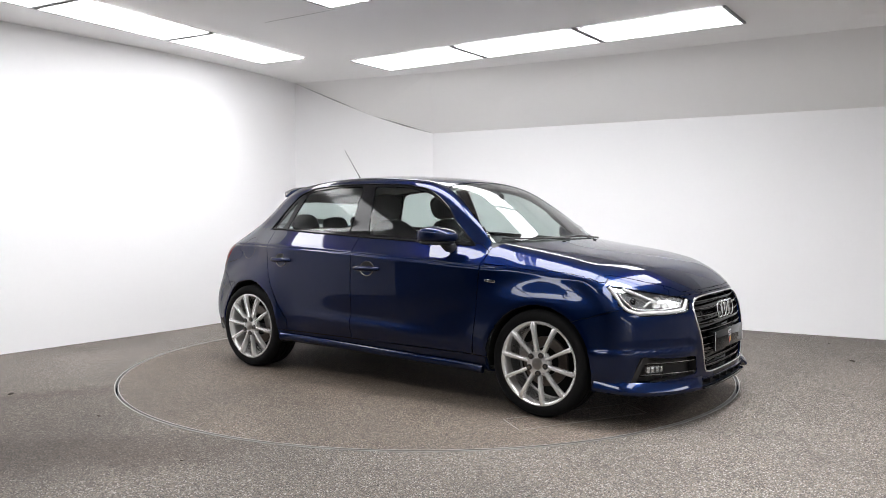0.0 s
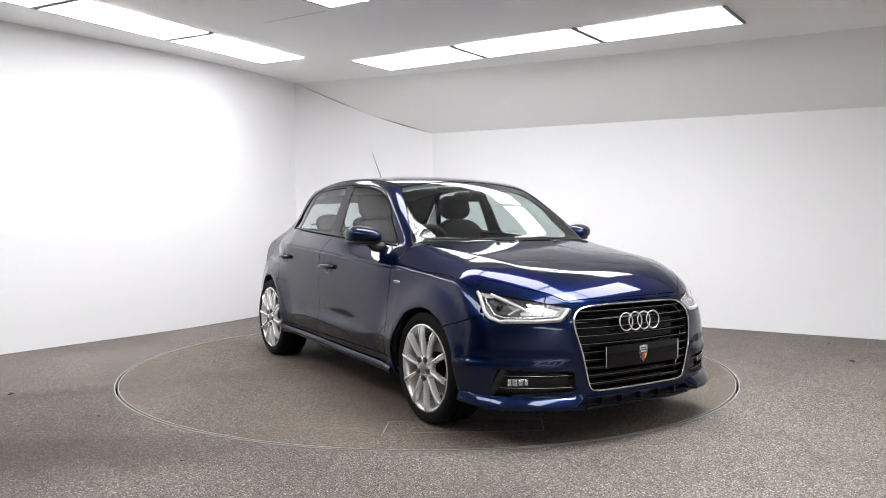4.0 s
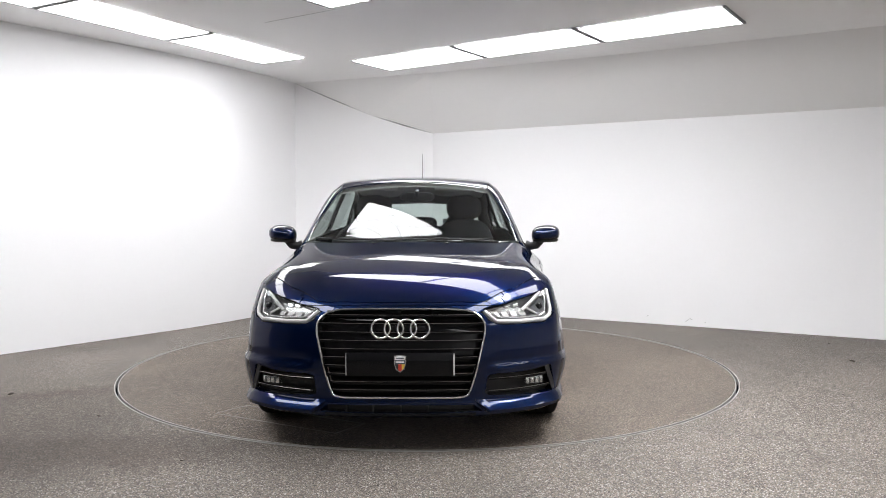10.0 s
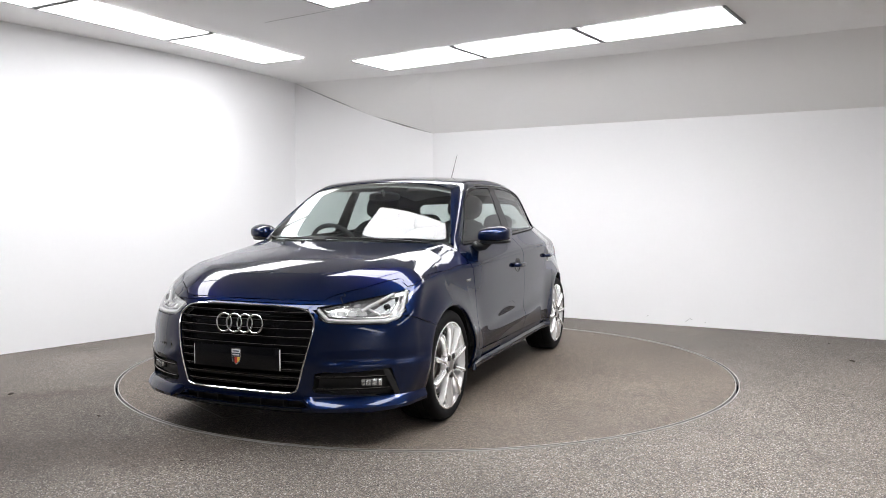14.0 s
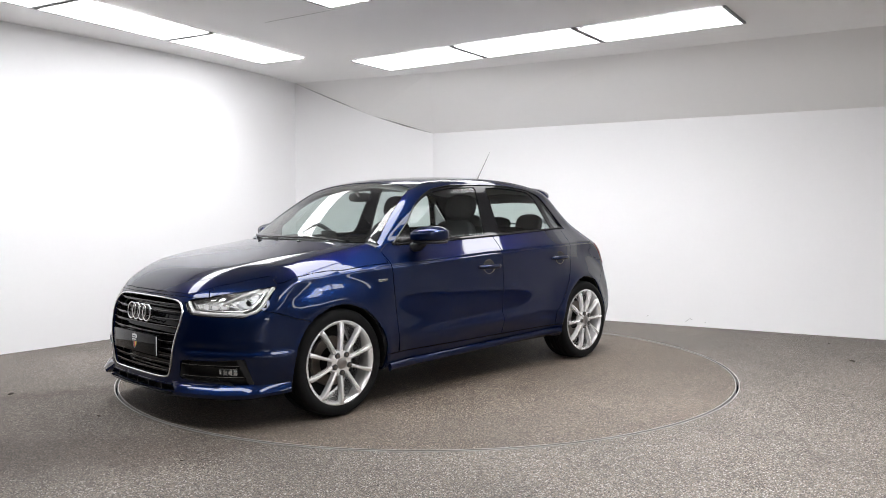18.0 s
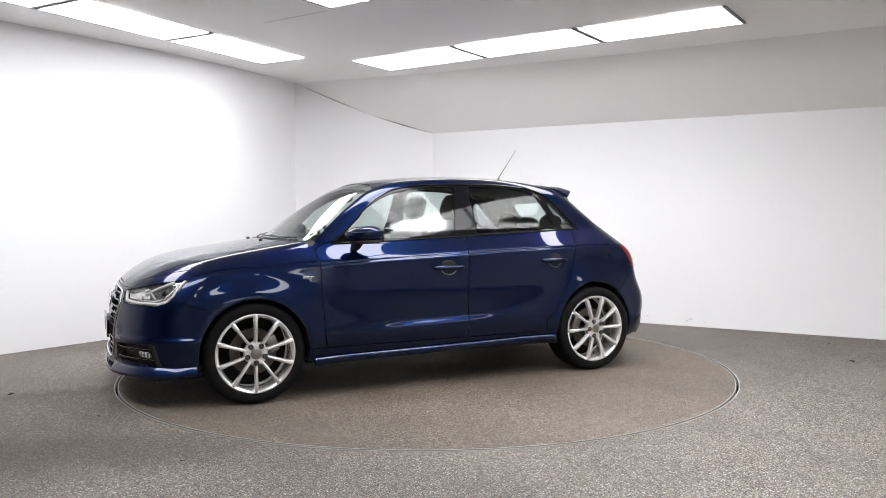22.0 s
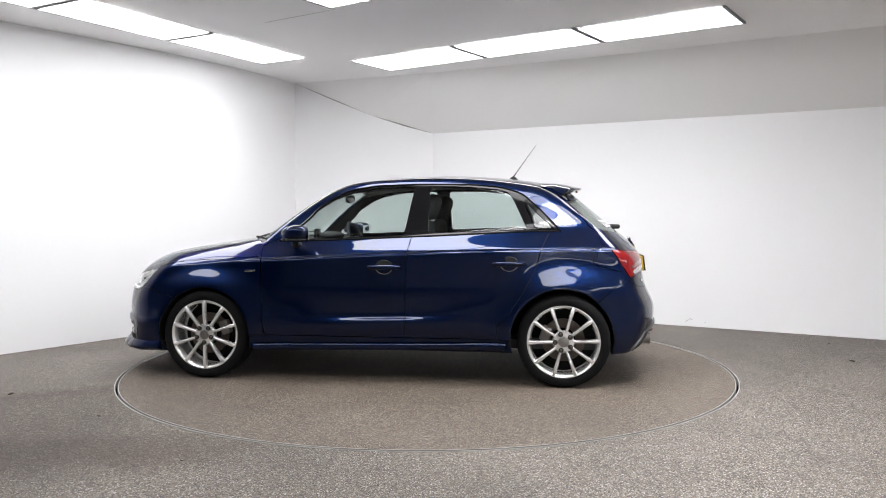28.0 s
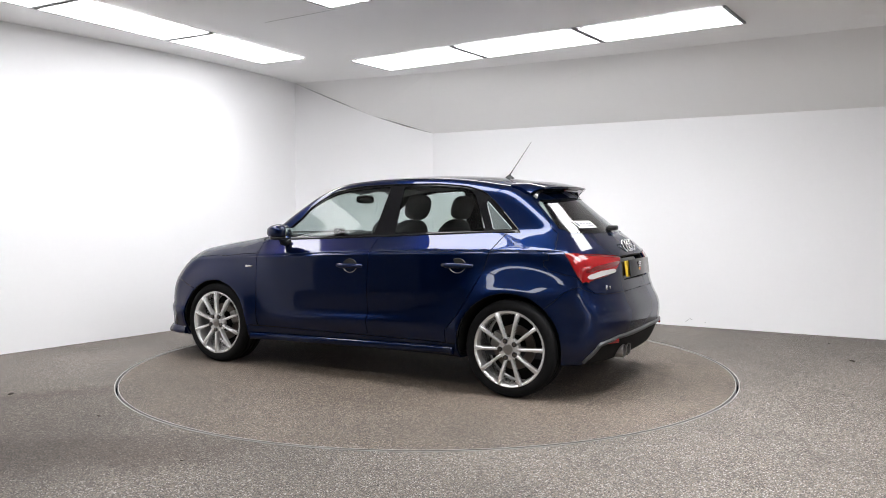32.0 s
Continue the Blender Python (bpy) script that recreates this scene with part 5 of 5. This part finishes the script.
for s in (False, True):
    m = -1 if s else 1
    # mirror: shell, dark foot, glass
    b = blob(0.565, 0.868, 1.013, 0.097, 0.094, 0.058, 2.7)
    for v in b.verts:
        k = (v.co.x - 0.565) / 0.097
        v.co.z = 1.013 + (v.co.z - 1.013) * (1 - 0.28 * max(k, 0)) + 0.006 * (v.co.y - 0.868) / 0.094
        v.co.x -= 0.35 * (v.co.y - 0.868)
        if v.co.z < 0.985:
            v.co.z = 0.985 + (v.co.z - 0.985) * 0.45
    mirror = carpart("door_mirror", flipped(b) if s else b, PAINT, P["front_door"][s])
    foot = joined(tube([(0.58, 0.735, 0.945), (0.59, 0.765, 0.935), (0.588, 0.80, 0.942), (0.575, 0.825, 0.975)], [0.030, 0.028, 0.030, 0.034], n=10, flat=0.8, up=(1, 0, 0)))
    carpart("mirror_foot", flipped(foot) if s else foot, BLACK, mirror, "black mirror foot")
    b = blob(0.555, 0.868, 0.974, 0.082, 0.088, 0.016, 2.6)
    for v in b.verts:
        v.co.x -= 0.35 * (v.co.y - 0.868)
    carpart("mirror_underside", flipped(b) if s else b, BLACK, mirror, "black mirror underside")
    b = moved(box_bm(-0.003, 0.0, -0.066, 0.066, -0.035, 0.035, 0.001), Matrix.Translation((0.474, 0.868, 1.010)) @ Matrix.Rotation(radians(19), 4, "Z"))
    carpart("mirror_glass", flipped(b) if s else b, MIRROR, mirror, "mirror glass")
    # little maker's bar on the wing
    y = float(skin_y(0.905, 0.752))
    b = joined(box_bm(0.868, 0.942, y - 0.002, y + 0.003, 0.746, 0.761, 0.0015))
    em = carpart("wing_badge", flipped(b) if s else b, CHROME, P["front_wing"][s], "small bright wing badge")
    b = joined(box_bm(0.872, 0.886, y, y + 0.0036, 0.748, 0.759), *[box_bm(0.892 + 0.012 * i, 0.900 + 0.012 * i, y, y + 0.0036, 0.7505, 0.7565) for i in range(4)])
    carpart("lettering_bar", flipped(b) if s else b, BLACK, em)
    # bright sill blade
    x = np.linspace(-0.86, 0.875, 40)
    zs = 0.232 + 0.038 * (0.875 - x) / 1.735
    b = tube(np.stack([x, skin_y(x, zs + 0.03) + 0.006, zs], 1), 0.0130, n=14, flat=1.8)
    carpart("skirt_blade", flipped(b) if s else b, PAINT, P["sill_skirt"][s])
    # seals of the windows and the B-pillar cover
    x = np.linspace(0.70, -1.19, 60)
    zb = np.interp(-x, [-0.735, -0.298, 0.333, 0.754, 1.018, 1.224], [0.954, 0.969, 0.996, 1.016, 1.029, 1.030])
    b = tube(np.stack([x, skin_y(x, zb) + 0.001, zb], 1), 0.006, n=6)
    carpart("window_seal", flipped(b) if s else b, RUBBER, P["body_side"][s], "black window seal")
    q = np.array(rounded(DLO, 2))
    q = q[q[:, 1] > np.interp(-q[:, 0], [-0.735, -0.298, 0.333, 1.018, 1.3], [0.957, 0.972, 0.999, 1.033, 1.033])]
    q = q[np.argsort(-q[:, 0])]
    b = tube(np.stack([q[:, 0], skin_y(q[:, 0], q[:, 1]) + 0.0005, q[:, 1]], 1), 0.0045, n=6)
    carpart("window_trim", flipped(b) if s else b, GLOSS, P["body_side"][s], "gloss black window trim")
# fuel flap on the right side: a fine round seam
w = np.linspace(0, 2 * math.pi, 48, endpoint=False)
x, z = -1.335 + 0.078 * np.cos(w), 0.885 + 0.078 * np.sin(w)
carpart("fuel_flap", tube(np.stack([x, -(skin_y(x, z) - 0.0012), z], 1), 0.0022, True, 4), BLACK, P["body_side"][1], "round fuel flap seam")

# ---- roof: aerial and spoiler ----
za = float(skin_z(-0.874, 0.0))
aer = carpart("aerial", tube([(-0.868, 0.006, za + 0.02), (-0.90, 0.005, za + 0.065), (-1.035, 0.0, 1.660)], [0.0050, 0.0028, 0.0013], n=8), BLACK, P["roof"], "thin black roof aerial")
carpart("aerial_foot", moved(lathe([(0.024, 0.0), (0.022, 0.008), (0.012, 0.022), (0.0, 0.03)], 20, "Y"), Matrix.Translation((-0.868, 0.006, za - 0.004)) @ Matrix.Diagonal((1.5, 1, 1, 1)) @ Matrix.Rotation(math.pi / 2, 4, "X")), BLACK, aer)
ys = np.linspace(-0.47, 0.47, 41)
g = []
for y in ys:
    a = abs(y) / 0.47
    x0 = -1.10 + 0.02 * a
    x1 = -1.380 + 0.10 * a ** 2.2 + 0.05 * a ** 8
    ztop = float(skin_z(x0, abs(y) * 0.93)) + 0.004 * (1 - a ** 8)
    ztip = 1.336 - 0.012 * a ** 2 - 0.035 * max(0, (a - 0.86) / 0.14) ** 1.5
    zmid = 0.45 * ztop + 0.55 * ztip + 0.012
    zund = float(skin_z(-1.20, abs(y) * 0.95)) - 0.030
    g.append([(x0, y, ztop), ((x0 + x1) / 2, y, zmid), (x1 + 0.02, y, ztip + 0.002), (x1, y, ztip - 0.004), (x1 + 0.008, y, ztip - 0.016), ((x0 + x1) / 2 - 0.03, y, min(zmid - 0.035, ztip - 0.012)), (-1.20, y, zund)])
g = np.array(g)
sp = bmesh.new()
me = grid_mesh("spoiler", g, close_v=True)
sp.from_mesh(me)
bpy.data.meshes.remove(me)
bmesh.ops.holes_fill(sp, edges=sp.edges[:])
bmesh.ops.recalc_face_normals(sp, faces=sp.faces[:])
spoiler = carpart("spoiler", sp, PAINT, P["tailgate"], "", angle=35)
carpart("brake_light", box_bm(-1.345, -1.335, -0.13, 0.13, 1.300, 1.311, 0.002), RED_DEEP, spoiler, "slim red high brake light")
g2 = [[(q[4][0] + 0.004, q[4][1] * 0.93, q[4][2] - 0.002), (q[6][0] - 0.06, q[6][1] * 0.93, q[4][2] - 0.03)] for q in g]
carpart("spoiler_underside", grid_mesh("spoiler_underside", np.array(g2)), GLOSS, spoiler, "gloss black spoiler underside")

# ---- rear ----
for s in (False, True):
    m = -1 if s else 1
    tl = P["tail_lamp"][s]
    for name, mat, poly, label in (("reversing_lamp", WHITE_LAMP, [(0.384, 0.779), (0.47, 0.771), (0.554, 0.762), (0.668, 0.743), (0.683, 0.770), (0.578, 0.793), (0.396, 0.803)], "white reversing lamp strip"),
                                   ("lamp_band", RED_DEEP, [(0.318, 0.832), (0.40, 0.812), (0.58, 0.803), (0.684, 0.782), (0.682, 0.800), (0.60, 0.824), (0.45, 0.838), (0.310, 0.846)], "deep red lamp band"),
                                   ("lamp_band", RED_DEEP, [(0.300, 0.864), (0.45, 0.876), (0.655, 0.889), (0.655, 0.897), (0.45, 0.884), (0.290, 0.871)], "deep red lamp band")):
        # a fine sheet over the lamp, on a net of small cells
        ny, nz = 34, 16
        a = np.array(rounded(poly, 1))
        Y, Z = np.meshgrid(np.linspace(a[:, 0].min(), a[:, 0].max(), ny), np.linspace(a[:, 1].min(), a[:, 1].max(), nz), indexing="ij")
        top = np.zeros(ny)
        bot = np.zeros(ny)
        for i in range(ny):
            y = np.clip(Y[i, 0], a[:, 0].min() + 1e-4, a[:, 0].max() - 1e-4)
            zc = [z0 + (z1 - z0) * (y - y0) / (y1 - y0) for (y0, z0), (y1, z1) in zip(a, np.roll(a, -1, 0)) if (y0 - y) * (y1 - y) <= 0 and y0 != y1]
            top[i], bot[i] = max(zc), min(zc)
        Z = bot[:, None] + (top - bot)[:, None] * np.linspace(0, 1, nz)[None]
        X = skin_x(Y, Z, False)
        p = np.stack([X, Y, Z], -1).reshape(-1, 3)
        p = (p + field_normals(p) * (0.0038 if mat is WHITE_LAMP else 0.0030)).reshape(ny, nz, 3) * np.array([1, m, 1])
        me = grid_mesh(name, p)
        ob = carpart(name, me, mat, tl, label)
    refl = box_bm(-0.010, 0.008, -0.06, 0.06, -0.015, 0.015, 0.004)
    xr = float(skin_x(0.575, 0.362, False))
    carpart("reflector", moved(refl, Matrix.Translation((xr - 0.002, 0.567 * m, 0.366)) @ Matrix.Rotation(radians(-30 * m), 4, "Z")), RED, P["rear_bumper"], "red bumper reflector")
    # satin blade along the diffuser's edge
    c = [(0.0, 0.400), (0.25, 0.396), (0.51, 0.386), (0.66, 0.357), (0.712, 0.268), (0.716, 0.245)]
    yy = np.interp(np.linspace(0, 5, 41), range(6), [q[0] for q in c])
    zz = np.interp(np.linspace(0, 5, 41), range(6), [q[1] for q in c])
    b = tube(np.stack([skin_x(yy, zz, False) - 0.002, yy * m, zz], 1), 0.0135, n=8, flat=1.0)
    carpart("diffuser_blade", b, TRIM, P["rear_bumper"], "satin grey diffuser blade")
recess = carpart("plate_recess", panel_mesh("plate_recess", PTS, PIECES["plate_recess"], whole=True, sink=0.035, gap=-0.004, thick=False), GLOSS, P["tailgate"], "dark recess round the rear number board", custom=True)
xp = float(skin_x(0.0, 0.795, False))
rp = carpart("rear_plate", moved(box_bm(-0.006, 0.004, -0.255, 0.255, -0.052, 0.052, 0.003), Matrix.Translation((xp - 0.004, 0, 0.790)) @ Matrix.Rotation(radians(8), 4, "Y")), YELLOW, P["tailgate"], "yellow rear number plate")
carpart("plate_board", moved(box_bm(-0.020, -0.016, -0.25, 0.225, -0.055, 0.055, 0.002), Matrix.Translation((xp - 0.004, 0, 0.790)) @ Matrix.Rotation(radians(8), 4, "Y")), PLATE, rp, "black board over the plate")
carpart("board_mount", moved(box_bm(-0.017, -0.004, -0.15, 0.15, -0.03, 0.03, 0.002), Matrix.Translation((xp - 0.004, 0, 0.790)) @ Matrix.Rotation(radians(8), 4, "Y")), BLACK, rp)
add_shield(rp, xp - 0.0245, -0.01, 0.793, 0.062, -1)
xb = float(skin_x(0.0, 0.925, False))
carpart("rear_badge", rings(xb - 0.006, 0, 0.935, 0.040, 0.056, 0.0056, 0.45), CHROME, P["tailgate"], "badge of four chrome rings")
carpart("model_badge", joined(*[box_bm(float(skin_x(y, 0.69, False)) - 0.004, float(skin_x(y, 0.69, False)) + 0.004, y - w, y + w, 0.690 - h, 0.690 + h, 0.001) for y, w, h in ((0.525, 0.013, 0.015), (0.49, 0.005, 0.010))]), CHROME, P["tailgate"], "small bright model badge")
for y in (0.385, 0.287):
    b = moved(lathe([(0.036, 0.0), (0.036, 0.14), (0.041, 0.145), (0.0425, 0.0), (0.041, -0.004), (0.037, -0.002), (0.036, 0.03)], 36), Matrix.Translation((-1.836, y, 0.280)) @ Matrix.Rotation(radians(-90), 4, "Z"))
    carpart("exhaust_tip", b, STEEL, P["rear_bumper"], "round chrome exhaust tip")
    b = moved(lathe([(0.036, 0.03), (0.0, 0.03)], 24), Matrix.Translation((-1.836, y, 0.280)) @ Matrix.Rotation(radians(-90), 4, "Z"))
    carpart("exhaust_bore", b, BLACK, P["rear_bumper"])
# rear wiper and a small printed sticker in the window
wip = carpart("rear_wiper", joined(moved(lathe([(0.022, 0.0), (0.020, 0.018), (0.0, 0.022)], 20), Matrix.Translation((-1.612, -0.026, 1.045)) @ Matrix.Rotation(radians(140), 4, "Y") @ Matrix.Rotation(-math.pi / 2, 4, "X")), box_bm(-1.665, -1.60, -0.055, 0.01, 1.035, 1.068, 0.012)), BLACK, P["tailgate"], "black rear wiper")
yy = np.linspace(-0.03, -0.33, 14)
zz = np.linspace(1.062, 1.052, 14)
carpart("wiper_blade", tube(np.stack([skin_x(np.abs(yy), zz, False) - 0.012, yy, zz], 1), 0.007, n=6), BLACK, wip)


def patch(name, y0, y1, z0, z1, mat, parent, off=0.002, bars=()):
    """A thin print on the rear window."""
    Y, Z = np.meshgrid(np.linspace(y0, y1, 10), np.linspace(z0, z1, 6), indexing="ij")
    p = np.stack([skin_x(np.abs(Y), Z, False), Y, Z], -1).reshape(-1, 3)
    p = (p + field_normals(p) * off).reshape(10, 6, 3)
    return carpart(name, grid_mesh(name, p), mat, parent)


st = patch("window_sticker", 0.17, 0.38, 1.055, 1.100, WHITE, P["rear_window"], 0.001)
tagged(st, "white printed window sticker")
for i in range(4):
    patch("lettering_bar", 0.20 + i * 0.035, 0.225 + i * 0.035, 1.075, 1.088, SHIELD_B, st, 0.0022)
patch("lettering_bar", 0.195, 0.33, 1.062, 1.068, SHIELD_B, st, 0.0022)
patch("lettering_bar", 0.345, 0.372, 1.062, 1.093, SHIELD_B, st, 0.0022)
# front wipers on the cowl
for y0, y1 in ((0.50, -0.18), (-0.10, -0.60)):
    yy = np.linspace(y0, y1, 20)
    xx = np.interp(np.abs(yy), [0, 0.15, 0.36, 0.56, 0.68], [0.995, 0.985, 0.955, 0.88, 0.80]) - 0.0
    carpart("windscreen_wiper", tube(np.stack([xx, yy, skin_z(xx, np.abs(yy)) + 0.006], 1), 0.0055, n=6), BLACK, P["windscreen"], "black wiper blade")
    carpart("wiper_arm", tube([(xx[10], yy[10], float(skin_z(xx[10], abs(yy[10]))) + 0.011), (xx[0] + 0.05, yy[0] + 0.03, float(skin_z(xx[0] + 0.05, abs(yy[0] + 0.03))) + 0.006)], 0.006, n=6), BLACK, P["windscreen"])
for y in (0.22, -0.22):
    carpart("washer_jet", blob(1.075, y, float(skin_z(1.075, abs(y))) + 0.004, 0.014, 0.012, 0.006, 2.2, 8, 12), BLACK, P["bonnet"], "small black washer jet")

# ---- the cabin ----
def seat(x, y, lean=18):
    st = carpart("front_seat", joined(blob(x + 0.16, y, 0.50, 0.26, 0.25, 0.10, 3.0)), FABRIC, None, "black cloth front seat")
    back = blob(0, 0, 0.30, 0.075, 0.235, 0.33, 3.2)
    for v in back.verts:
        v.co.y *= 1 - 0.22 * max(0, v.co.z - 0.35)
        v.co.x += 0.03 * (abs(v.co.y) / 0.23) ** 2
    carpart("backrest", moved(back, Matrix.Translation((x - 0.10, y, 0.50)) @ Matrix.Rotation(radians(-lean), 4, "Y")), FABRIC, st)
    carpart("headrest", moved(blob(0, 0, 0.73, 0.055, 0.135, 0.095, 2.8), Matrix.Translation((x - 0.09, y, 0.50)) @ Matrix.Rotation(radians(-lean), 4, "Y")), CLOTH, st)
    carpart("headrest_post", moved(joined(*[tube([(0, k, 0.55), (0, k, 0.70)], 0.007, n=8) for k in (-0.05, 0.05)]), Matrix.Translation((x - 0.095, y, 0.50)) @ Matrix.Rotation(radians(-lean), 4, "Y")), STEEL, st)


seat(0.02, 0.345), seat(0.02, -0.345)
bench = carpart("rear_bench", blob(-0.66, 0, 0.50, 0.26, 0.58, 0.11, 4.0), FABRIC, None, "black cloth rear bench")
carpart("bench_back", moved(blob(0, 0, 0.26, 0.07, 0.56, 0.29, 4.0), Matrix.Translation((-0.93, 0, 0.52)) @ Matrix.Rotation(radians(-22), 4, "Y")), FABRIC, bench)
for y in (-0.33, 0.0, 0.33):
    carpart("headrest", moved(blob(0, 0, 0.58, 0.05, 0.125, 0.085 if y else 0.06, 2.8), Matrix.Translation((-0.93, y, 0.52)) @ Matrix.Rotation(radians(-22), 4, "Y")), CLOTH, bench)
b = bmesh.new()
g = []
for x, z in ((1.02, 0.90), (0.86, 0.965), (0.70, 0.955), (0.60, 0.90), (0.57, 0.80), (0.60, 0.62)):
    g.append([(x - 0.10 * (y / 0.66) ** 2, y, z + 0.012 * math.cos(y * 9)) for y in np.linspace(-0.66, 0.66, 31)])
dash = carpart("dashboard", grid_mesh("dashboard", np.array(g)), DARK, None, "black plastic dashboard")
carpart("instrument_hood", blob(0.66, -0.36, 0.965, 0.10, 0.17, 0.035, 2.4), DARK, dash)
carpart("dash_screen", box_bm(0.665, 0.675, -0.075, 0.075, 0.955, 1.03, 0.004), GLOSS, dash, "small dark dashboard screen")
m = Matrix.Translation((0.42, -0.36, 0.90)) @ Matrix.Rotation(radians(-64), 4, "Y")
wheel_ring = [(0.185 * math.cos(a), 0.185 * math.sin(a), 0.0) for a in np.linspace(0, 2 * math.pi, 48, endpoint=False)]
steer = carpart("steering_wheel", moved(tube(wheel_ring, 0.0155, True, 10), m), DARK, None, "black steering wheel")
carpart("steering_hub", moved(joined(blob(0, 0, 0, 0.07, 0.07, 0.025, 2.4), *[tube([(0, 0, 0), (0.18 * math.cos(a), 0.18 * math.sin(a), 0)], 0.016, n=6, flat=0.6) for a in (math.pi / 2, -math.pi / 2, math.pi)]), m), DARK, steer)
im = carpart("rear_view_mirror", blob(0.40, 0.015, 1.262, 0.018, 0.118, 0.034, 3.0), GLOSS, None, "black rear-view mirror on the windscreen")
carpart("mirror_stem", tube([(0.41, 0.015, 1.27), (0.44, 0.015, 1.305)], 0.014, n=8), BLACK, im)
for s in (1, -1):
    carpart("sun_visor", moved(box_bm(-0.08, 0.08, -0.19, 0.19, -0.008, 0.008, 0.006), Matrix.Translation((0.22, 0.32 * s, 1.325)) @ Matrix.Rotation(radians(12), 4, "Y")), LINING, None, "grey sun visor")
carpart("cabin_floor", box_bm(-1.5, 1.0, -0.72, 0.72, 0.24, 0.30), DARK, None, "dark cabin floor")
carpart("parcel_shelf", box_bm(-1.50, -1.06, -0.55, 0.55, 0.955, 0.972, 0.004), DARK, None, "dark parcel shelf")


def motions():
    rows = [(t, pose(0, 0, 0, 0, 0, TURN_0 + TURN_RATE * t)) for t in range(33)]
    walk(car, rows)
    walk(turntable, rows)


motions()
